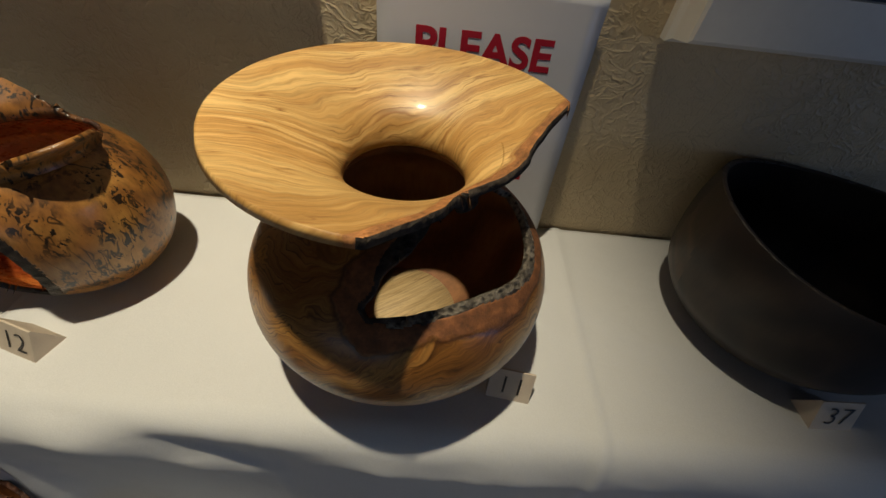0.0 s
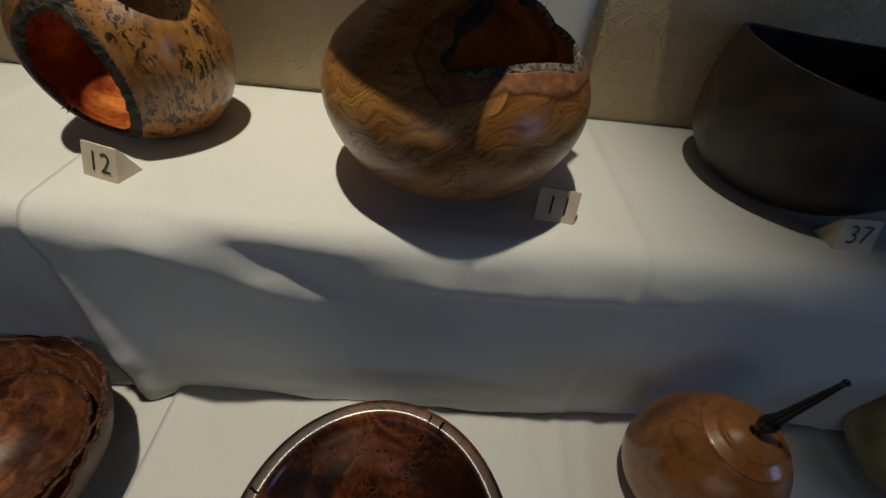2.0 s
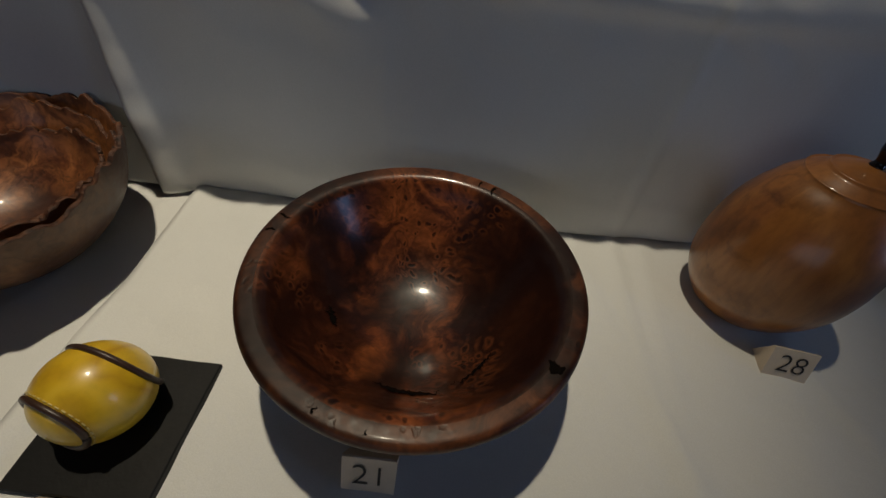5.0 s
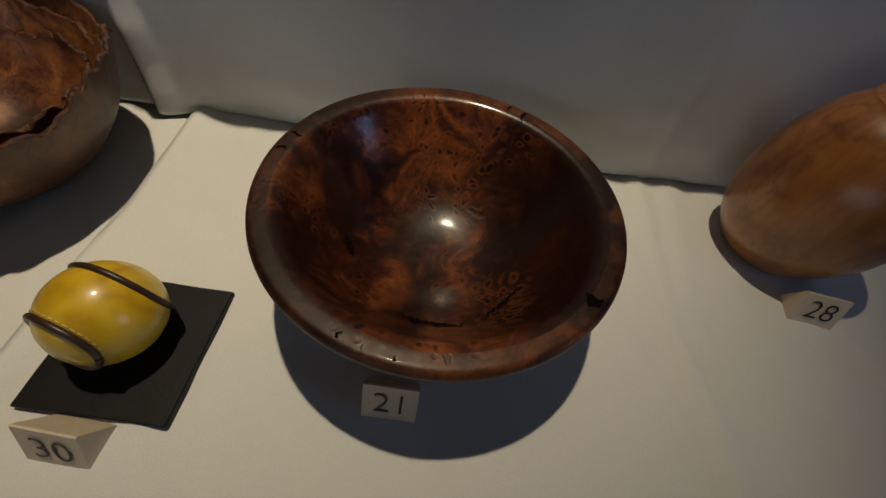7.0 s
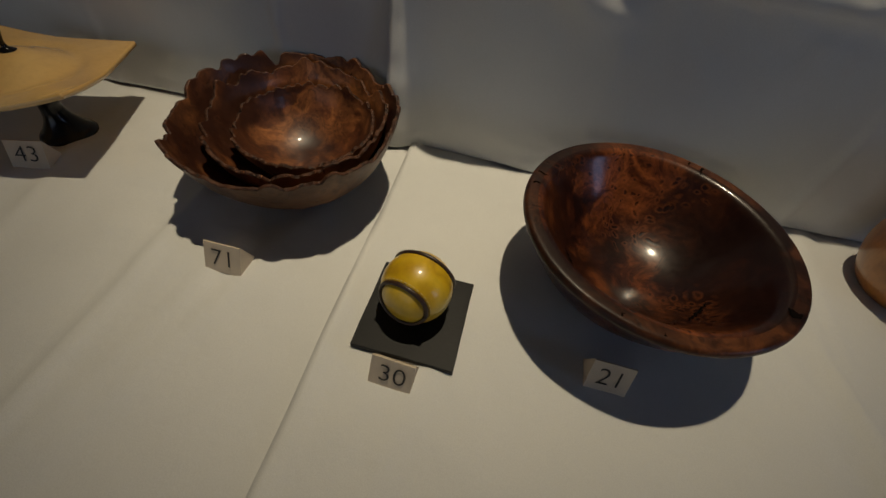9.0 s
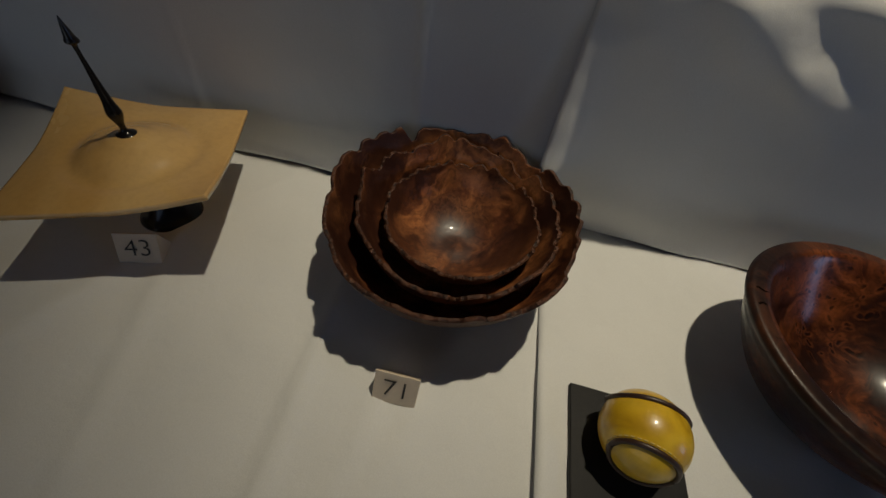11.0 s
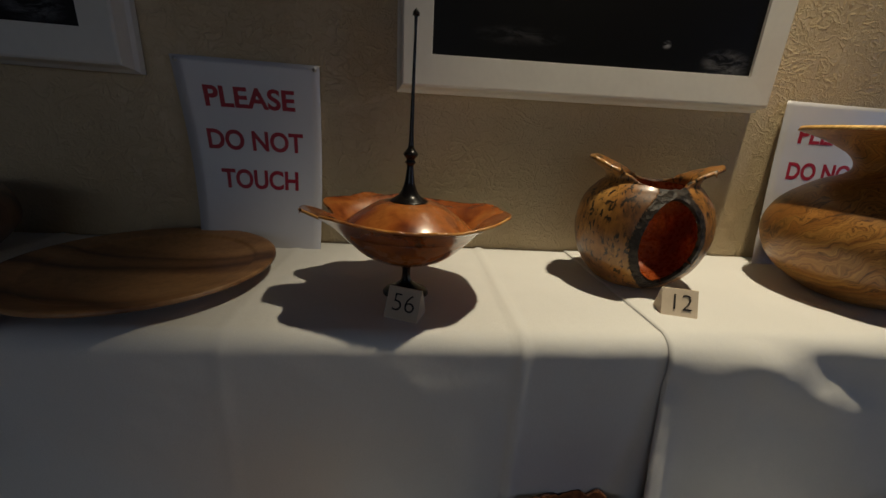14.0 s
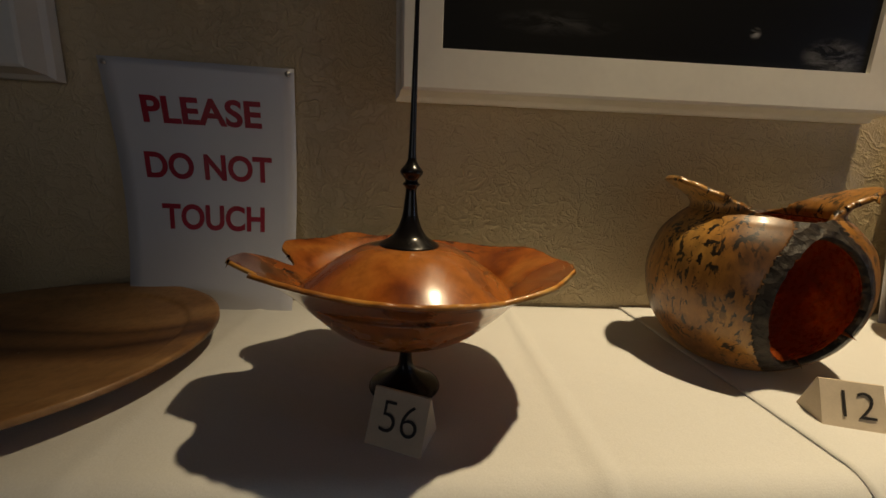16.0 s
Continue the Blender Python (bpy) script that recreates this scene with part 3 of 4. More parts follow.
def upper_cloth(name, label, x0, x1, proud, creases, drape, rad):
    """A cloth over the riser: flat on top, a soft edge, a hanging front."""
    nx = int((x1 - x0) / 0.006)
    y_edge = 0.101
    flat = [(WALL - 0.004 - t * (WALL - 0.004 - y_edge - rad), HIGH) for t in np.linspace(0, 1, 36)]
    bend = [(y_edge + rad - rad * math.sin(a), HIGH - rad + rad * math.cos(a)) for a in np.linspace(0.12, math.pi / 2, 12)]
    hang = [(y_edge - 0.011 * t + 0.004 * t * t - 0.009 * t ** 4, HIGH - rad - t * (HIGH - rad - LOW - 0.007)) for t in np.linspace(0.02, 1, 60)]
    prof = np.array(flat + bend + hang)
    n = len(prof)
    tan = np.gradient(prof, axis=0)
    tan /= np.linalg.norm(tan, axis=1)[:, None]
    nor = np.stack([tan[:, 1], -tan[:, 0]], 1)
    xs = np.linspace(x0, x1, nx)
    X, J = np.meshgrid(xs, np.arange(n))
    X, J = X.ravel(), J.ravel()
    Y, Z = prof[J, 0], prof[J, 1]
    down = np.clip((HIGH - rad - Z) / 0.3, 0, 1)
    front = (J >= 40).astype(float)
    d = 0.0009 * rumple(X, Y + Z, x0) + front * 0.0035 * rumple(X * 1.2, Z * 4.5, x0 + 9) * np.clip((0.88 - Z) / 0.1, 0, 1) + front * np.clip(down * 4, 0, 1) * (0.005 * rumple(X * 0.8, Z * 0.5, x0 + 3) + 0.0016 * rumple(X * 2.6 + Z * 1.5, Z * 1.6 - X, x0 + 21))
    d = d + front * (0.0036 if proud else 0.0012) * np.exp(-((Z - 1.005) / 0.045) ** 2) * rumple(X * 2.2 + Z * 2.5, Z * 2.4 - X * 0.8, x0 + 31)
    for xc, h, w in creases:
        d = d + h * crease(X - xc - 0.003 * np.sin(9 * (Y + Z)), w)
    d = d + drape(X, Y, Z, front) + proud
    V = np.stack([X, Y + nor[J, 0] * d, Z + nor[J, 1] * d], 1)
    V[:, 1] = np.minimum(V[:, 1], WALL - 0.002)
    ob = part(name, grid_mesh(name, V, nx, n, False), CLOTH, None)
    m = ob.modifiers.new("wall", "SOLIDIFY")
    m.thickness, m.offset = 0.0012, -1
    tagged(ob, label, "tablecloth", "white tablecloths")
    return ob


def left_drape(X, Y, Z, front):
    return front * 0.0035 * np.sin(X * 11) * np.clip((HIGH - Z) / 0.3, 0, 1)


def right_drape(X, Y, Z, front):
    k = np.clip((HIGH - 0.004 - Z) / 0.02, 0, 1) * front
    ax, az, bx, bz = -0.308, 1.060, -0.183, 0.992
    t = np.clip(((X - ax) * (bx - ax) + (Z - az) * (bz - az)) / ((bx - ax) ** 2 + (bz - az) ** 2), 0, 1.15)
    bend = 0.010 * np.sin(t * math.pi)
    dist = np.hypot(X - ax - t * (bx - ax) + bend, Z - az - t * (bz - az) + bend)
    fold = (0.0075 - 0.003 * t) * np.exp(-(dist / 0.024) ** 2)
    off = np.hypot(X - ax - 0.024 - t * (bx - ax), Z - az - 0.026 - t * (bz - az))
    hollow_ = -0.006 * np.exp(-(off / 0.026) ** 2) * np.clip((X + 0.283) / 0.06, 0, 1)
    edge = 0.021 * np.exp(-((X + 0.405) / 0.026) ** 2) * np.clip((1.02 - Z) / 0.17, 0, 1) ** 1.2
    broad = 0.007 * np.exp(-((X + 0.33) / 0.09) ** 2) * np.exp(-((Z - 1.03) / 0.05) ** 2)
    swell = 0.009 * np.exp(-((Z - 1.020) / np.where(Z > 1.020, 0.03, 0.011)) ** 2) * np.clip((X + 0.12) / 0.1, 0, 1)
    return k * (fold + hollow_ + edge + broad + swell) + front * 0.005 * np.sin(X * 9 + 1) * np.clip((HIGH - Z) / 0.3, 0, 1)


upper_cloth("upper_tablecloth", "white cotton cloth draped over the raised tier, ironed creases", -1.86, -0.398, 0.0,
            [(-0.573, 0.0045, 0.0045), (-0.877, 0.0016, 0.006), (-1.25, 0.002, 0.008)], left_drape, 0.021)
upper_cloth("upper_tablecloth", "white cotton cloth overlapping on the raised tier, rumpled front fold", -0.412, 1.36, 0.0022,
            [(0.180, 0.0034, 0.006), (0.60, 0.003, 0.008), (-0.13, 0.0012, 0.006)], right_drape, 0.023)


def lower_cloth(name, label, x0, x1, lift, creases, slant):
    nx = int((x1 - x0) / 0.008)
    prof = [(0.115 - t * 0.70, LOW) for t in np.linspace(0, 1, 88)] + [(-0.585 - 0.03 * math.sin(a), LOW - 0.03 + 0.03 * math.cos(a)) for a in np.linspace(0.2, 1.57, 8)] \
        + [(-0.615, LOW - 0.03 - t * 0.66) for t in np.linspace(0.03, 1, 30)]
    prof = np.array(prof)
    n = len(prof)
    X, J = np.meshgrid(np.linspace(x0, x1, nx), np.arange(n))
    X, J = X.ravel(), J.ravel()
    Y, Z = prof[J, 0].copy(), prof[J, 1].copy()
    flat = (J < 88).astype(float)
    X = X + slant * (Y - 0.08)
    d = (0.0026 * rumple(X, Y, x0) + 0.0021 * rumple(X * 2.3, Y * 2.3, x0 + 5) + 0.0010 * rumple(X * 1.2 + Y * 4, Y * 1.2 - X * 4, x0 + 8)) * flat
    for xc, h, w, sl in creases:
        d = d + h * crease(X - xc - sl * (Y - 0.08) - 0.004 * np.sin(14 * Y), w) * flat
    lip = crease(X - slant * (Y - 0.08) - x0 - 0.006, 0.014) * lift * (2.6 + 1.2 * np.sin(Y * 21)) + lift
    Z = Z + d + lip * flat
    Y = Y - (1 - flat) * (lift + 0.012 * np.sin(X * 17) * np.clip((LOW - Z) / 0.3, 0, 1))
    ob = part(name, grid_mesh(name, np.stack([X, Y, Z], 1), nx, n, False), CLOTH, None)
    m = ob.modifiers.new("wall", "SOLIDIFY")
    m.thickness, m.offset = 0.001, -1
    return tagged(ob, label, "tablecloth", "white tablecloths")


lower_cloth("lower_tablecloth", "white cotton cloth flat on the table, sharp ironed creases", -1.86, -0.362, 0.0, [(-0.60, 0.006, 0.009, 0.0), (-1.0, 0.003, 0.01, 0.0), (-0.40, 0.0025, 0.010, 0.30), (-0.47, 0.0028, 0.011, 0.2), (-0.74, 0.0026, 0.012, 0.45), (-0.85, 0.0026, 0.010, -0.25)], 0.0)
lower_cloth("lower_tablecloth", "white cotton cloth overlapping on the table, raised edge", -0.376, 1.36, 0.0024, [(0.172, 0.0045, 0.008, 0.0), (0.60, 0.003, 0.009, 0.0), (0.115, 0.0026, 0.009, -0.22), (0.215, 0.0028, 0.011, 0.10), (-0.30, 0.0024, 0.009, 0.35), (-0.19, 0.0028, 0.012, 0.22), (0.03, 0.0022, 0.010, -0.40), (0.30, 0.0026, 0.010, -0.3)], 0.0)


# ---- wall: pictures and signs ----
def picture(label, x0, x1, z0, z1, tilt=0.0, deep=0.040, border=0.050):
    """A print in a white frame whose sides slope out to the wall."""
    cx, cz = (x0 + x1) / 2, (z0 + z1) / 2
    w, h = (x1 - x0) / 2, (z1 - z0) / 2
    t = thing("picture_frame", label, "picture", (cx, WALL, cz), group="pictures on the wall")
    t.matrix_world = Matrix.Translation((cx, WALL, cz)) @ pose(0, 0, 0, 0, tilt, 0)
    rings = [(0.0, -0.001), (0.0, -0.012), (0.004, -0.017), (0.007, -deep + 0.002), (0.010, -deep), (border, -deep + 0.001), (border + 0.001, -deep + 0.006)]
    v, f = [], []
    for inset, y in rings:
        v += [(sx * (w - inset), y, sz * (h - inset)) for sx, sz in ((-1, -1), (1, -1), (1, 1), (-1, 1))]
    for i in range(len(rings) - 1):
        for k in range(4):
            a, b = 4 * i + k, 4 * i + (k + 1) % 4
            f.append((a, b, b + 4, a + 4))
    f.append((3, 2, 1, 0))
    me = bpy.data.meshes.new("frame")
    me.from_pydata(v, [], f)
    part("frame", me, WHITE_FRAME, t, smooth=False)
    i = border + 0.0005
    part("print", box_mesh(-w + i, w - i, -deep + 0.005, -deep + 0.009, -h + i, h - i), PRINT, t, "dark night sky print", smooth=False)


picture("white framed dark night picture", -0.727, -0.128, 1.325, 1.76, -1.0)
picture("white framed picture in shade", -1.70, -1.085, 1.316, 1.76, 0.0)
picture("white framed picture beside a sign", 0.203, 0.81, 1.330, 1.77, -0.4)


def sign(label, x0, top, lean, foot, start=0.25, off=0.0):
    """A laminated sheet pinned at its top corners, its lower part bowing off the wall."""
    t = thing("warning_sign", label, "sign", (x0 + 0.105, WALL, top - 0.285), group="warning signs")
    n = 40
    s = np.linspace(0, 1, n)
    bow = off + foot * np.clip((s - start) / (1 - start), 0, 1) ** (2 if start else 1.2)
    z = 0.285 - np.concatenate([[0], np.cumsum(np.sqrt(np.maximum((0.297 / (n - 1)) ** 2 - np.diff(bow) ** 2, 0)))])

    def place(x, a):
        """A point x across and a down the sheet."""
        return (x + lean * a * (0.105 - x) / 0.21 * 0.297, -0.003 - np.interp(a, s, bow), np.interp(a, s, z))

    xs = np.linspace(-0.105, 0.105, 14)
    v = [place(x, a) for a in s for x in xs]
    ob = part("sheet", grid_mesh("sheet", np.array(v)[:, :], 14, n, False), PAPER, t)
    m = ob.modifiers.new("wall", "SOLIDIFY")
    m.thickness, m.offset = 0.0006, 0
    for word, a, dx in (("PLEASE", 0.182, -0.002), ("DO NOT", 0.390, -0.001), ("TOUCH", 0.588, 0.003)):
        me = lettering(word, 0.0285, 0.0011, 0.0002)
        co = np.array([vv.co for vv in me.vertices])
        wide = co[:, 0].max() - co[:, 0].min()
        want = {"PLEASE": 0.134, "DO NOT": 0.150, "TOUCH": 0.126}[word]
        for vv in me.vertices:
            x, y, z_ = vv.co
            p = place(x * want / wide + dx, a - z_ / 0.297)
            vv.co = (p[0], p[1] - 0.0006 + y, p[2])
        for piece in islands(me):
            part("letter", piece, RED_INK, t, "red printed capital", smooth=False)
    for x in (-0.098, 0.098):
        ob = part("pin", lathe([(0.0, 0.0), (0.003, 0.0), (0.003, 0.002), (0.0, 0.003)], 16, 8, False), METAL, t)
        ob.matrix_local = pose(x, -0.0034, 0.279, 90, 0, 0)


sign("laminated white warning sign with red capitals, bowed foot", -1.049, 1.347, 0.10, 0.042)
sign("laminated white warning sign with red capitals behind a vessel", -0.066, 1.354, 0.0, 0.035, 0.0, 0.004)


# ---- number cards ----
def number_card(text, left, right, base, height=0.032, depth=0.030):
    """A folded tent card with a handwritten number; left and right: the feet of its front."""
    x0, y0 = left
    x1, y1 = right
    w = math.hypot(x1 - x0, y1 - y0)
    turn = math.degrees(math.atan2(y1 - y0, x1 - x0))
    t = thing("number_card", f"cream folded card numbered {text} on white cloth", "number card", ((x0 + x1) / 2, (y0 + y1) / 2, base), turn, "number cards")
    bm = bmesh.new()
    back = 0.015
    pts = [(0, 0), (depth, 0), (back + 0.0015, height), (back, height)]
    rows = [[bm.verts.new((sx * w / 2, y, z)) for y, z in pts] for sx in (-1, 1)]
    bm.faces.new(rows[0])
    bm.faces.new(rows[1][::-1])
    for k in range(4):
        a, b = k, (k + 1) % 4
        bm.faces.new((rows[0][b], rows[0][a], rows[1][a], rows[1][b]))
    bmesh.ops.recalc_face_normals(bm, faces=bm.faces)
    part("tent", bm, CARD, t, smooth=False)
    for piece in islands(lettering(text, 0.0205, -0.0004, 0.0001)):
        ob = part("digit", piece, BLACK_INK, t, "black handwritten digit", smooth=False)
        ob.matrix_local = pose(0.001, back * 0.5 - 0.0006, height * 0.52, -math.degrees(math.atan2(back, height)), 0, 0)


number_card("12", (-0.3855, 0.159), (-0.3455, 0.1475), HIGH + 0.002)
number_card("11", (0.070, 0.150), (0.111, 0.144), HIGH + 0.002)
number_card("37", (0.393, 0.141), (0.437, 0.142), HIGH + 0.002)
number_card("56", (-0.724, 0.146), (-0.688, 0.131), HIGH + 0.001)
number_card("17", (-1.119, 0.079), (-1.080, 0.081), HIGH + 0.001)
number_card("28", (0.295, -0.103), (0.338, -0.110), LOW + 0.002)
number_card("21", (-0.1095, -0.2385), (-0.0685, -0.2395), LOW + 0.002)
number_card("30", (-0.317, -0.288), (-0.275, -0.291), LOW + 0.002)
number_card("71", (-0.533, -0.212), (-0.491, -0.212), LOW + 0.001)
number_card("43", (-0.850, -0.138), (-0.808, -0.126), LOW + 0.001)


# ---- upper tier ----
def flared_vessel():
    """Hollow form with a wide flared lip, its front broken away along a bark edge."""
    t = thing("flared_hollow_vessel", "round olive-wood vessel with wide flared rim and broken bark-edged front", "wooden vessel", (-0.021, 0.236, HIGH + 0.001))
    prof = [(0.0, 0.0), (0.045, 0.0), (0.075, 0.012), (0.112, 0.040), (0.132, 0.086), (0.121, 0.130), (0.086, 0.163), (0.058, 0.178), (0.052, 0.190), (0.060, 0.204), (0.080, 0.217), (0.104, 0.228), (0.125, 0.235)]
    rough1, rough2, rough3 = waves(3, 10, 5, 18), waves(5, 12, 18, 50), waves(8, 8, 3, 9)

    def cut(th, s, r, z):
        x, y = r * np.cos(th), r * np.sin(th)
        jag = 0.0022 * rough1(th) + 0.0009 * rough2(th) + 0.0022 * rough3(z * 40 + 1)
        beyond = 0.772 * x - 0.635 * y - 0.047 - 0.0255 * np.clip((z - 0.176) / 0.026, 0, 1) ** 2 + jag + 0.004 * np.sin(th * 5 + 0.4)
        low = 0.149 + 0.004 * np.sin(th * 4.0) + 0.5 * jag + 0.028 * np.clip(-around_to(th, -97) / 0.3, 0, 1)
        return np.minimum(beyond * 8, (z - low) * 8)

    def slot(th, s, r, z):
        v = cut(th, s, r, z)
        lower = (v > np.where(np.abs(around_to(th, -35)) < 0.95, -0.034 - 0.012 * rough2(th), -0.012)) & (z < 0.18)
        a = around_to(th, -35)
        charred = (z > 0.160) & (z < 0.212) & (a > -1.0 + 0.12 * rough1(z * 30)) & (a < 0.75)
        edge = ((v > -0.012) & ((z >= 0.19) | (a < -0.85))) | charred
        return np.where(edge, 3, np.where(lower, 2, np.where(z > 0.186, 1, 0)))

    def sapwood(th, s, r, z):
        wide = np.where(z > 0.186, 0.055, 0.120 + 0.03 * rough1(th))
        return np.clip(1 + 0.5 * cut(th, s, r, z) / wide, 0, 1)

    for only, name, label in ((0, "body", "olive-figured round body"), (1, "flared_rim", "pale wide flared rim"), (2, "bark_edge", "rough grey bark edge"), (3, "broken_edge", "charred broken rim edge")):
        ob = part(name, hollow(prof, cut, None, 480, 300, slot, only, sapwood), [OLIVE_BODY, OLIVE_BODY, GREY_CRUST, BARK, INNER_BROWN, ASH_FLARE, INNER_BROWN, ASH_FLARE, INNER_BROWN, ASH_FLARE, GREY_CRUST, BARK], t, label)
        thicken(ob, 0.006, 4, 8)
    part("base_disc", lathe([(0.0, 0.0075), (0.062, 0.0085), (0.062, 0.0105), (0.0, 0.0105)], 64, 12, False), DISC_WOOD, t, "pale sawn disc inside the bottom")


flared_vessel()


def winged_pot():
    """Small pot with two raised wings at its mouth and a grey-edged hole in its side."""
    t = thing("winged_hollow_pot", "spalted wooden pot with two wings, orange inside and grey-edged hole", "wooden pot", (-0.362, 0.273, HIGH + 0.0015))
    prof = [(0.0, 0.0), (0.028, 0.0), (0.054, 0.010), (0.079, 0.040), (0.090, 0.082), (0.084, 0.120), (0.069, 0.142), (0.060, 0.151), (0.062, 0.159), (0.072, 0.167), (0.086, 0.176)]
    rough = waves(11, 12, 8, 50)
    hole = lambda th, z: 1 - np.sqrt((around_to(th, -96) / 0.45) ** 2 + ((z - 0.080) / 0.058) ** 2)

    def cut(th, s, r, z):
        left, right = np.exp(-(around_to(th, 152) / 0.95) ** 2), np.exp(-(around_to(th, -22) / 0.75) ** 2)
        rim = 0.146 + 0.036 * left + 0.029 * right + 0.0012 * rough(th)
        return np.maximum((z - rim) * 12, hole(th, z) + 0.02 * rough(th + z * 20))

    def slot(th, s, r, z):
        h = hole(th, z) + 0.03 * rough(th * 2 + z * 50)
        a = around_to(th, -96)
        band = (h > np.where(a < 0, -0.25, -0.20)) | ((z > 0.136) & (np.abs(a) < 0.30 + 0.10 * rough(z * 60)))
        return np.where(band, 1, np.where(z > 0.150, 2, 0))

    for only, name, label in ((0, "body", "spalted yellow-brown body"), (1, "filler_edge", "lumpy grey filler round the hole"), (2, "wing", "raised flared lip")):
        ob = part(name, hollow(prof, cut, lambda th, s: (0.003 * np.sin(2 * th + 1), 0 * th), 360, 220, slot, only), [SPALTED, PEWTER, SPALTED, ORANGE_INNER, ORANGE_INNER, SPALTED, RAGGED, PEWTER, SPALTED], t, label)
        thicken(ob, 0.005, 3, 6)


winged_pot()


def lidded_wing_bowl():
    """Natural-edge lidded bowl on a black stem with a long finial."""
    t = thing("lidded_footed_bowl", "orange yew bowl with ragged rim, domed lid, black finial and foot", "wooden bowl", (-0.700, 0.212, HIGH + 0.001))
    rough = waves(21, 12, 3, 16)
    fine = waves(22, 10, 20, 70)
    prof = [(0.0, 0.041), (0.022, 0.042), (0.050, 0.053), (0.072, 0.071), (0.088, 0.086), (0.105, 0.096), (0.124, 0.103)]

    def cut(th, s, r, z):
        notch = 0.030 * np.exp(-(around_to(th, 168) / 0.13) ** 2) + 0.014 * np.exp(-(around_to(th, 208) / 0.16) ** 2)
        lobe = 0.117 + 0.005 * np.cos(2 * th) + 0.003 * rough(th) + 0.0012 * fine(th) - notch + 0.006 * np.exp(-(around_to(th, 180) / 0.5) ** 2)
        return (r - lobe) * 9

    ob = part("bowl", hollow(prof, cut, lambda th, s: (-0.010 * s * np.sin(th) ** 2, s ** 3 * (0.004 + 0.007 * np.clip(-np.sin(th), 0, 1)) + 0.003 * np.clip((s - 0.5) * 2, 0, 1) * np.cos(3 * th + 0.6)), 360, 120), [YEW, YEW, YEW_RIM], t)
    thicken(ob, 0.003, 1, 2)
    part("lid", lathe([(0.0, 0.074), (0.074, 0.0845), (0.0785, 0.0870), (0.074, 0.0910), (0.058, 0.1030), (0.038, 0.1145), (0.021, 0.118), (0.0, 0.119)], 96, 60), YEW, t, "domed orange lid with a small split")
    g = np.random.default_rng(77)
    rr = np.linspace(0.064, 0.050, 14)
    a0 = radians(-88) + np.cumsum(g.normal(0, 0.012, 14))
    w = 0.0016 * np.sin(np.linspace(0.1, 3.0, 14)) / rr
    zz = np.interp(rr, [0.036, 0.055, 0.073], [0.1145, 0.1035, 0.088]) + 0.0010
    part("split", grid_mesh("split", np.concatenate([np.stack([rr * np.cos(a0 + k * w), rr * np.sin(a0 + k * w), zz], 1) for k in (-1, 1)]), 14, 2, False), CRACK, t, "small dark split in the lid")
    part("finial", lathe([(0.0, 0.117), (0.021, 0.117), (0.0215, 0.119), (0.012, 0.126), (0.0065, 0.138), (0.0045, 0.152), (0.004, 0.160), (0.0065, 0.163), (0.0045, 0.166), (0.0085, 0.172), (0.0045, 0.178),
                          (0.0028, 0.186), (0.0020, 0.230), (0.0016, 0.305), (0.0036, 0.310), (0.0030, 0.314), (0.0, 0.317)], 40, 150), EBONY, t, "long thin black finial")
    part("foot", lathe([(0.0, 0.0), (0.026, 0.0), (0.027, 0.003), (0.016, 0.009), (0.007, 0.017), (0.005, 0.030), (0.008, 0.042), (0.0, 0.043)], 56, 50), EBONY, t, "black turned foot")


lidded_wing_bowl()


def platter():
    t = thing("wide_platter", "wide flat olive-wood platter with dark stripes", "platter", (-1.018, 0.240, HIGH + 0.001))
    part("plate", lathe([(0.0, 0.0), (0.055, 0.0), (0.058, 0.004), (0.095, 0.009), (0.140, 0.019), (0.1435, 0.0215), (0.1425, 0.0245), (0.130, 0.0225), (0.118, 0.020), (0.113, 0.017), (0.07, 0.011), (0.0, 0.009)], 128, 110), PLATTER_WOOD, t)


platter()


def rounded_bowl(name, label, at, prof, material, around=112, along=90, category="wooden bowl"):
    t = thing(name, label, category, at)
    part("bowl", lathe(prof, around, along), material, t)
    return t


rounded_bowl("turned_bowl", "brown turned wooden bowl with rounded rim", (-1.330, 0.262, HIGH + 0.001),
             [(0.0, 0.0), (0.06, 0.0), (0.09, 0.012), (0.115, 0.040), (0.118, 0.062), (0.112, 0.082), (0.105, 0.088), (0.098, 0.084), (0.10, 0.06), (0.08, 0.025), (0.0, 0.014)], BROWN_VESSEL)


def deep_dark_bowl():
    """Deep rounded bowl with an in-curving, uneven rim."""
    t = thing("deep_dark_bowl", "deep dark brown bowl with paler streak and inward rim", "wooden bowl", (0.405, 0.276, HIGH + 0.002))
    prof = [(0.0, 0.0), (0.060, 0.0), (0.092, 0.014), (0.119, 0.048), (0.1265, 0.085), (0.127, 0.125), (0.121, 0.160), (0.118, 0.170)]
    cut = lambda th, s, r, z: (z - 0.150 - 0.007 * np.cos(2 * th + 0.7)) * 12
    # A narrow paler strip runs up the -x side.
    ob = part("bowl", hollow(prof, cut, None, 220, 130, lambda th, s, r, z: np.where(np.abs(around_to(th, 168)) < 0.20 + 0.04 * np.sin(z * 40), 1, 0)), [DARK_BOWL, DARK_BOWL_LIGHT, DARK_BOWL, DARK_BOWL, DARK_BOWL, DARK_BOWL_LIGHT], t)
    thicken(ob, 0.006, 2, 4)


deep_dark_bowl()


